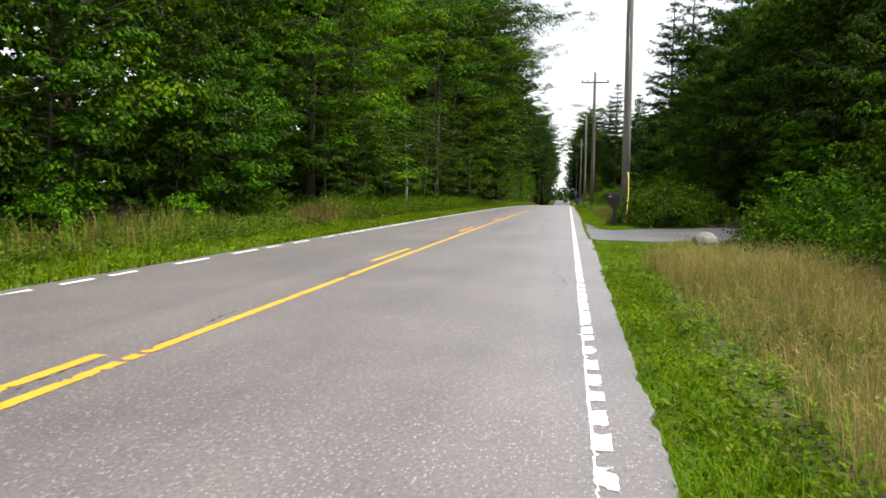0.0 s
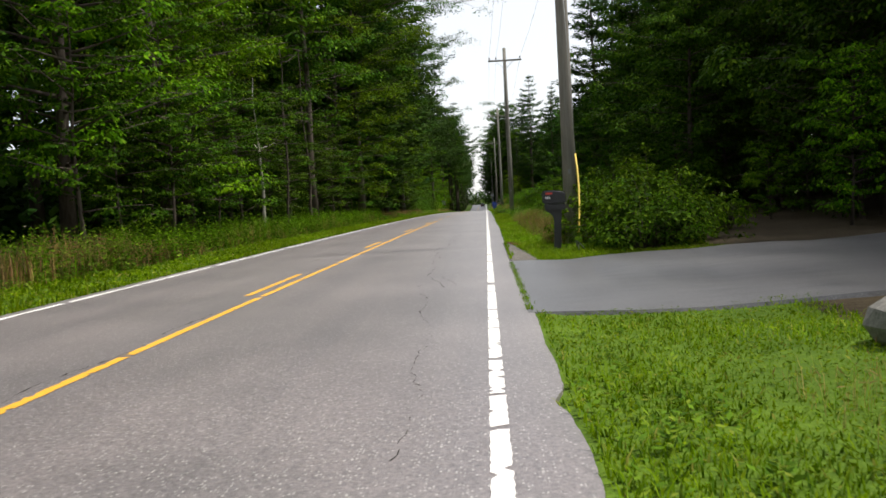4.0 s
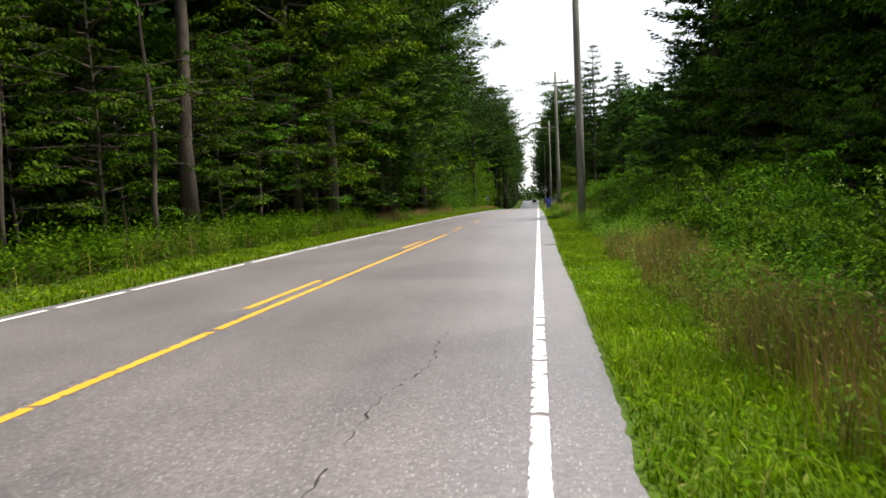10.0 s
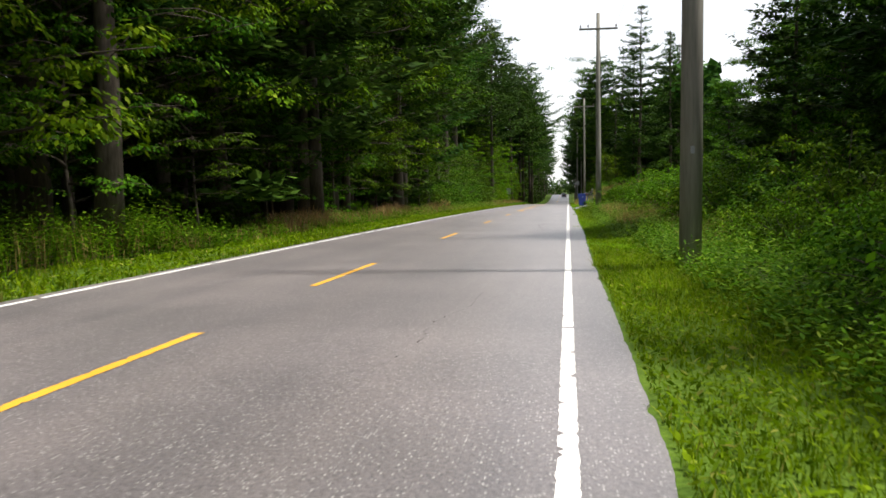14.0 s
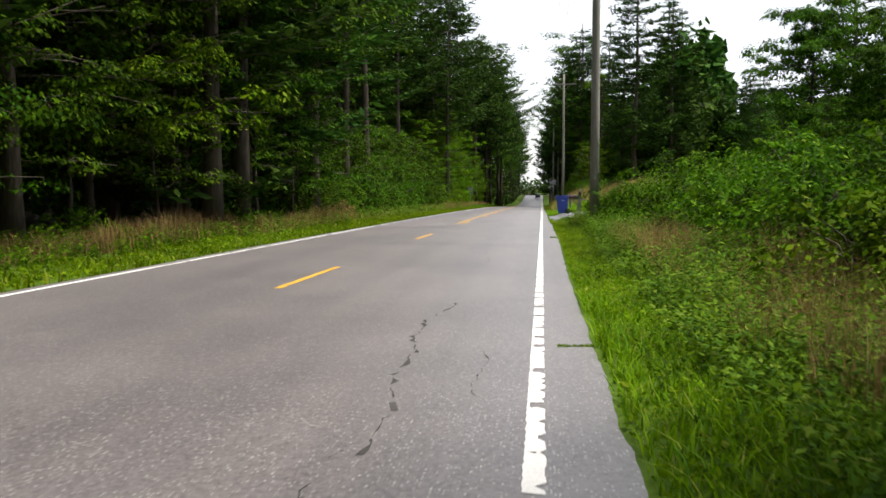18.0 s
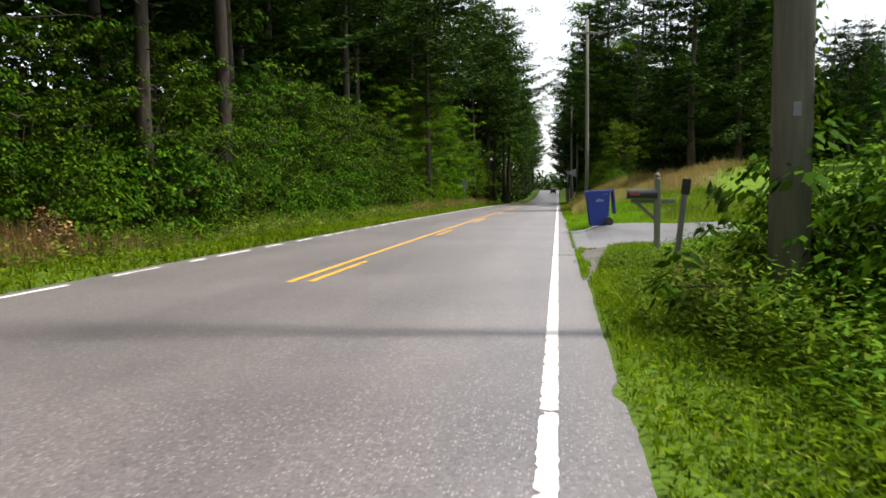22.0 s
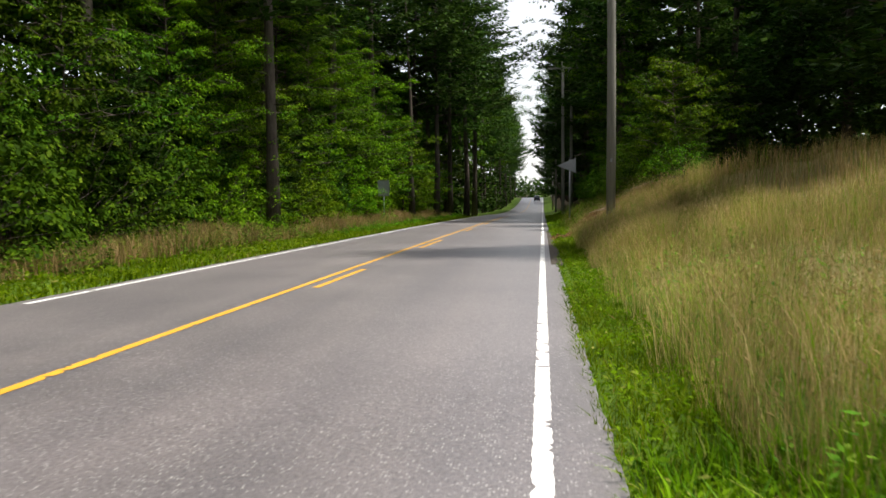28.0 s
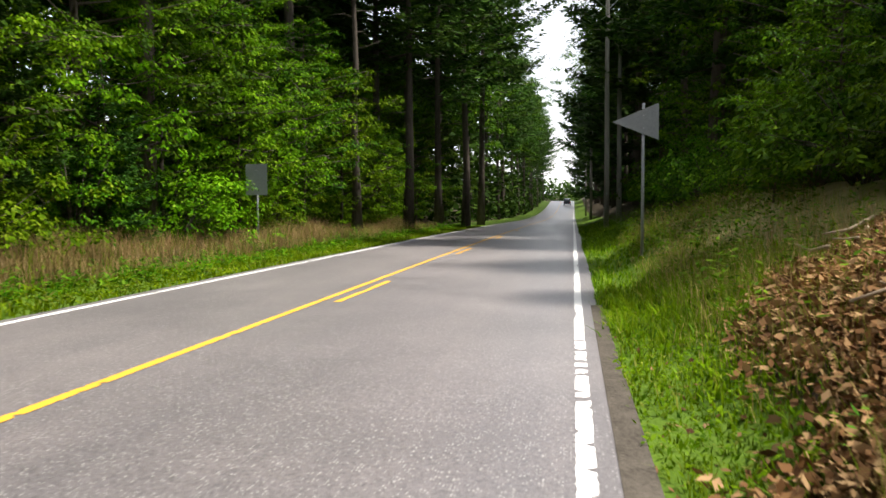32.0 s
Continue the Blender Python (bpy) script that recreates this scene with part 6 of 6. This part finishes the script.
# conical evergreens planted on the lawn
for x, y, s in ((6.03, 148.4, 0.62), (5.8, 145.9, 0.52), (5.5, 143.3, 0.62), (5.1, 140.6, 0.6)):
    n = 2200
    u = RNG.uniform(0, 1, n) ** 0.8
    a = RNG.uniform(0, 6.283, n)
    rad = 0.27 * (1 - u ** 1.7) * RNG.uniform(0.75, 1.05, n) + 0.02
    c = np.stack([np.cos(a) * rad, np.sin(a) * rad, 0.08 + u * 0.95], 1)
    ob = thing("evergreen_shrub", pose(x, y, lay1(x, y)) @ Matrix.Scale(s, 4), "small dark conical evergreen planted in the lawn", "shrub", "evergreens on the lawn")
    part("stem", tubes("stem", [([(0, 0, -0.05), (0, 0, 0.95)], [0.025, 0.008], 6)], M_BARK), parent=ob)
    part("foliage", leaf_mesh("foliage", c, np.stack([np.cos(a), np.sin(a), 0.4 + 0 * a], 1) + RNG.normal(0, 0.3, (n, 3)), np.stack([np.cos(a), np.sin(a), 1.2 + 0 * a], 1), RNG.uniform(0.07, 0.13, n), RNG.uniform(0.03, 0.06, n), M_NEEDLE_AND_SHADE, 0.0), parent=ob)

# heap of dead leaves and sticks on the bank
n = 60000
hx, hy = RNG.uniform(0.9, 5.6, n), RNG.uniform(174.0, 184.0, n)
inside = ((hx - 3.25) / 2.1) ** 2 + ((hy - 179.1) / 4.0) ** 2 + RNG.normal(0, 0.12, n) < 1
hx, hy = hx[inside], hy[inside]
# the foot of the heap spills down to the shoulder
fu = RNG.uniform(0, 1, 4200)
hx, hy = np.concatenate([hx, 0.36 + 1.5 * fu + RNG.normal(0, 0.06, 4200)]), np.concatenate([hy, 176.2 + 1.9 * fu + RNG.normal(0, 0.42, 4200)])
mound = 0.34 * np.clip(1 - ((hx - 3.2) / 2.3) ** 2 - ((hy - 179.7) / 3.7) ** 2, 0, 1)
c = np.stack([hx, hy, lay(hx, hy) + mound * RNG.uniform(0.8, 1.0, len(hx)) + 0.02 + np.where(hx < 1.9, RNG.uniform(0, 0.13, len(hx)), 0)], 1)
length = RNG.uniform(0.035, 0.1, len(hx))
heap = thing("leaf_heap", Matrix(), "heap of brown dead leaves and sticks dumped on the bank", "leaf heap")
part("leaf_litter", leaf_mesh("leaf_litter", c, np.array([0, 0, 1.0]) + RNG.normal(0, 0.6, (len(hx), 3)), unit(len(hx)), length, length * 0.6, M_DEADLEAF, 0.2), parent=heap, label="brown dead leaves")
gxs, gys = np.linspace(0.9, 5.5, 20), np.linspace(174.4, 183.2, 26)
mv = [(x, y, lay1(x, y) - 0.04 + 0.31 * max(0, 1 - ((x - 3.2) / 2.3) ** 2 - ((y - 179.7) / 3.7) ** 2)) for y in gys for x in gxs]
part("mound", mesh_of("mound", mv, [(j * 20 + i, j * 20 + i + 1, j * 20 + i + 21, j * 20 + i + 20) for j in range(25) for i in range(19)], M_SOIL, soft=True), parent=heap)
for j in range(60):
    x, y = rnd.uniform(1.9, 4.3), rnd.uniform(177.2, 182.2)
    a, ln = rnd.uniform(0, 6.28), rnd.uniform(0.2, 0.7)
    z = lay1(x, y) + 0.34 * max(0, 1 - ((x - 3.2) / 2.3) ** 2 - ((y - 179.7) / 3.7) ** 2) + 0.04
    q = [(x + math.cos(a) * ln * u, y + math.sin(a) * ln * u, z + 0.31 * math.cos(a) * ln * u + rnd.uniform(-0.02, 0.05)) for u in (0, 0.5, 1)]
    rr = rnd.uniform(0.008, 0.02)
    part("stick", tubes("stick", [(q, [rr, rr * 0.8, rr * 0.5], 5)], M_STICK), parent=heap)
tagged(new("leaf_litter", leaf_mesh("leaf_litter", np.stack([lx := RNG.uniform(0.3, 1.8, 300), ly := RNG.uniform(171, 184, 300), lay(lx, ly) + 0.04], 1), np.array([0, 0, 1.0]) + RNG.normal(0, 0.4, (300, 3)), unit(300), RNG.uniform(0.04, 0.08, 300), RNG.uniform(0.02, 0.05, 300), M_DEADLEAF, 0.2)), "scattered brown leaves beside the asphalt", "leaf litter", kind="stuff")
n = 320
dx, dy = RNG.normal(0.62, 0.1, n), RNG.normal(36.6, 0.3, n)
tagged(new("leaf_litter", leaf_mesh("leaf_litter", np.stack([dx, dy, lay(dx, dy) + 0.06], 1), np.array([0, 0, 1.0]) + RNG.normal(0, 0.4, (n, 3)), unit(n), RNG.uniform(0.02, 0.05, n), RNG.uniform(0.012, 0.03, n), M_DEADLEAF, 0.2)), "brown debris on the broken shoulder", "leaf litter", kind="stuff")

# ---- a car far ahead in the lane ----
cy = 400.0
car = thing("car", pose(-1.6, cy, road_z(cy), math.degrees(math.atan(road_slope(cy)))), "dark sport utility car driving away far down the road", "car")
part("body", extruded([(-2.25, 0.35), (-2.3, 0.75), (-2.25, 1.0), (-0.9, 1.05), (1.9, 1.1), (2.25, 1.0), (2.3, 0.45), (2.2, 0.32)], -0.9, 0.9, 0.06), M_CARPAINT, car, at=Matrix.Rotation(radians(90), 4, "Z"))
part("cabin", extruded([(-2.2, 1.0), (-2.0, 1.68), (0.2, 1.74), (1.1, 1.05)], -0.78, 0.78, 0.08), M_CARPAINT, car, at=Matrix.Rotation(radians(90), 4, "Z"))
part("rear_window", box(-0.66, 0.66, -2.2, -2.12, 1.12, 1.58, 0.03), M_CARGLASS, car)
part("bumper", box(-0.88, 0.88, -2.36, -2.22, 0.36, 0.62, 0.04), M_BLACK, car)
for sx in (-1, 1):
    part("tail_light", box(sx * 0.78 - 0.09, sx * 0.78 + 0.09, -2.31, -2.2, 0.78, 1.02, 0.02), M_LAMP, car, "red tail light")
    for yy in (-1.4, 1.4):
        w = part("wheel", lathe([(0.2, -0.11), (0.32, -0.11), (0.345, -0.07), (0.345, 0.07), (0.32, 0.11), (0.2, 0.11)], 20), M_RUBBER, car, "black tyre", at=Matrix.Translation((sx * 0.8, yy, 0.345)) @ Matrix.Rotation(radians(90), 4, "Y"))
        part("rim", lathe([(0.19, -0.1), (0.19, 0.1), (0.06, 0.09)], 14), M_STEEL, w)
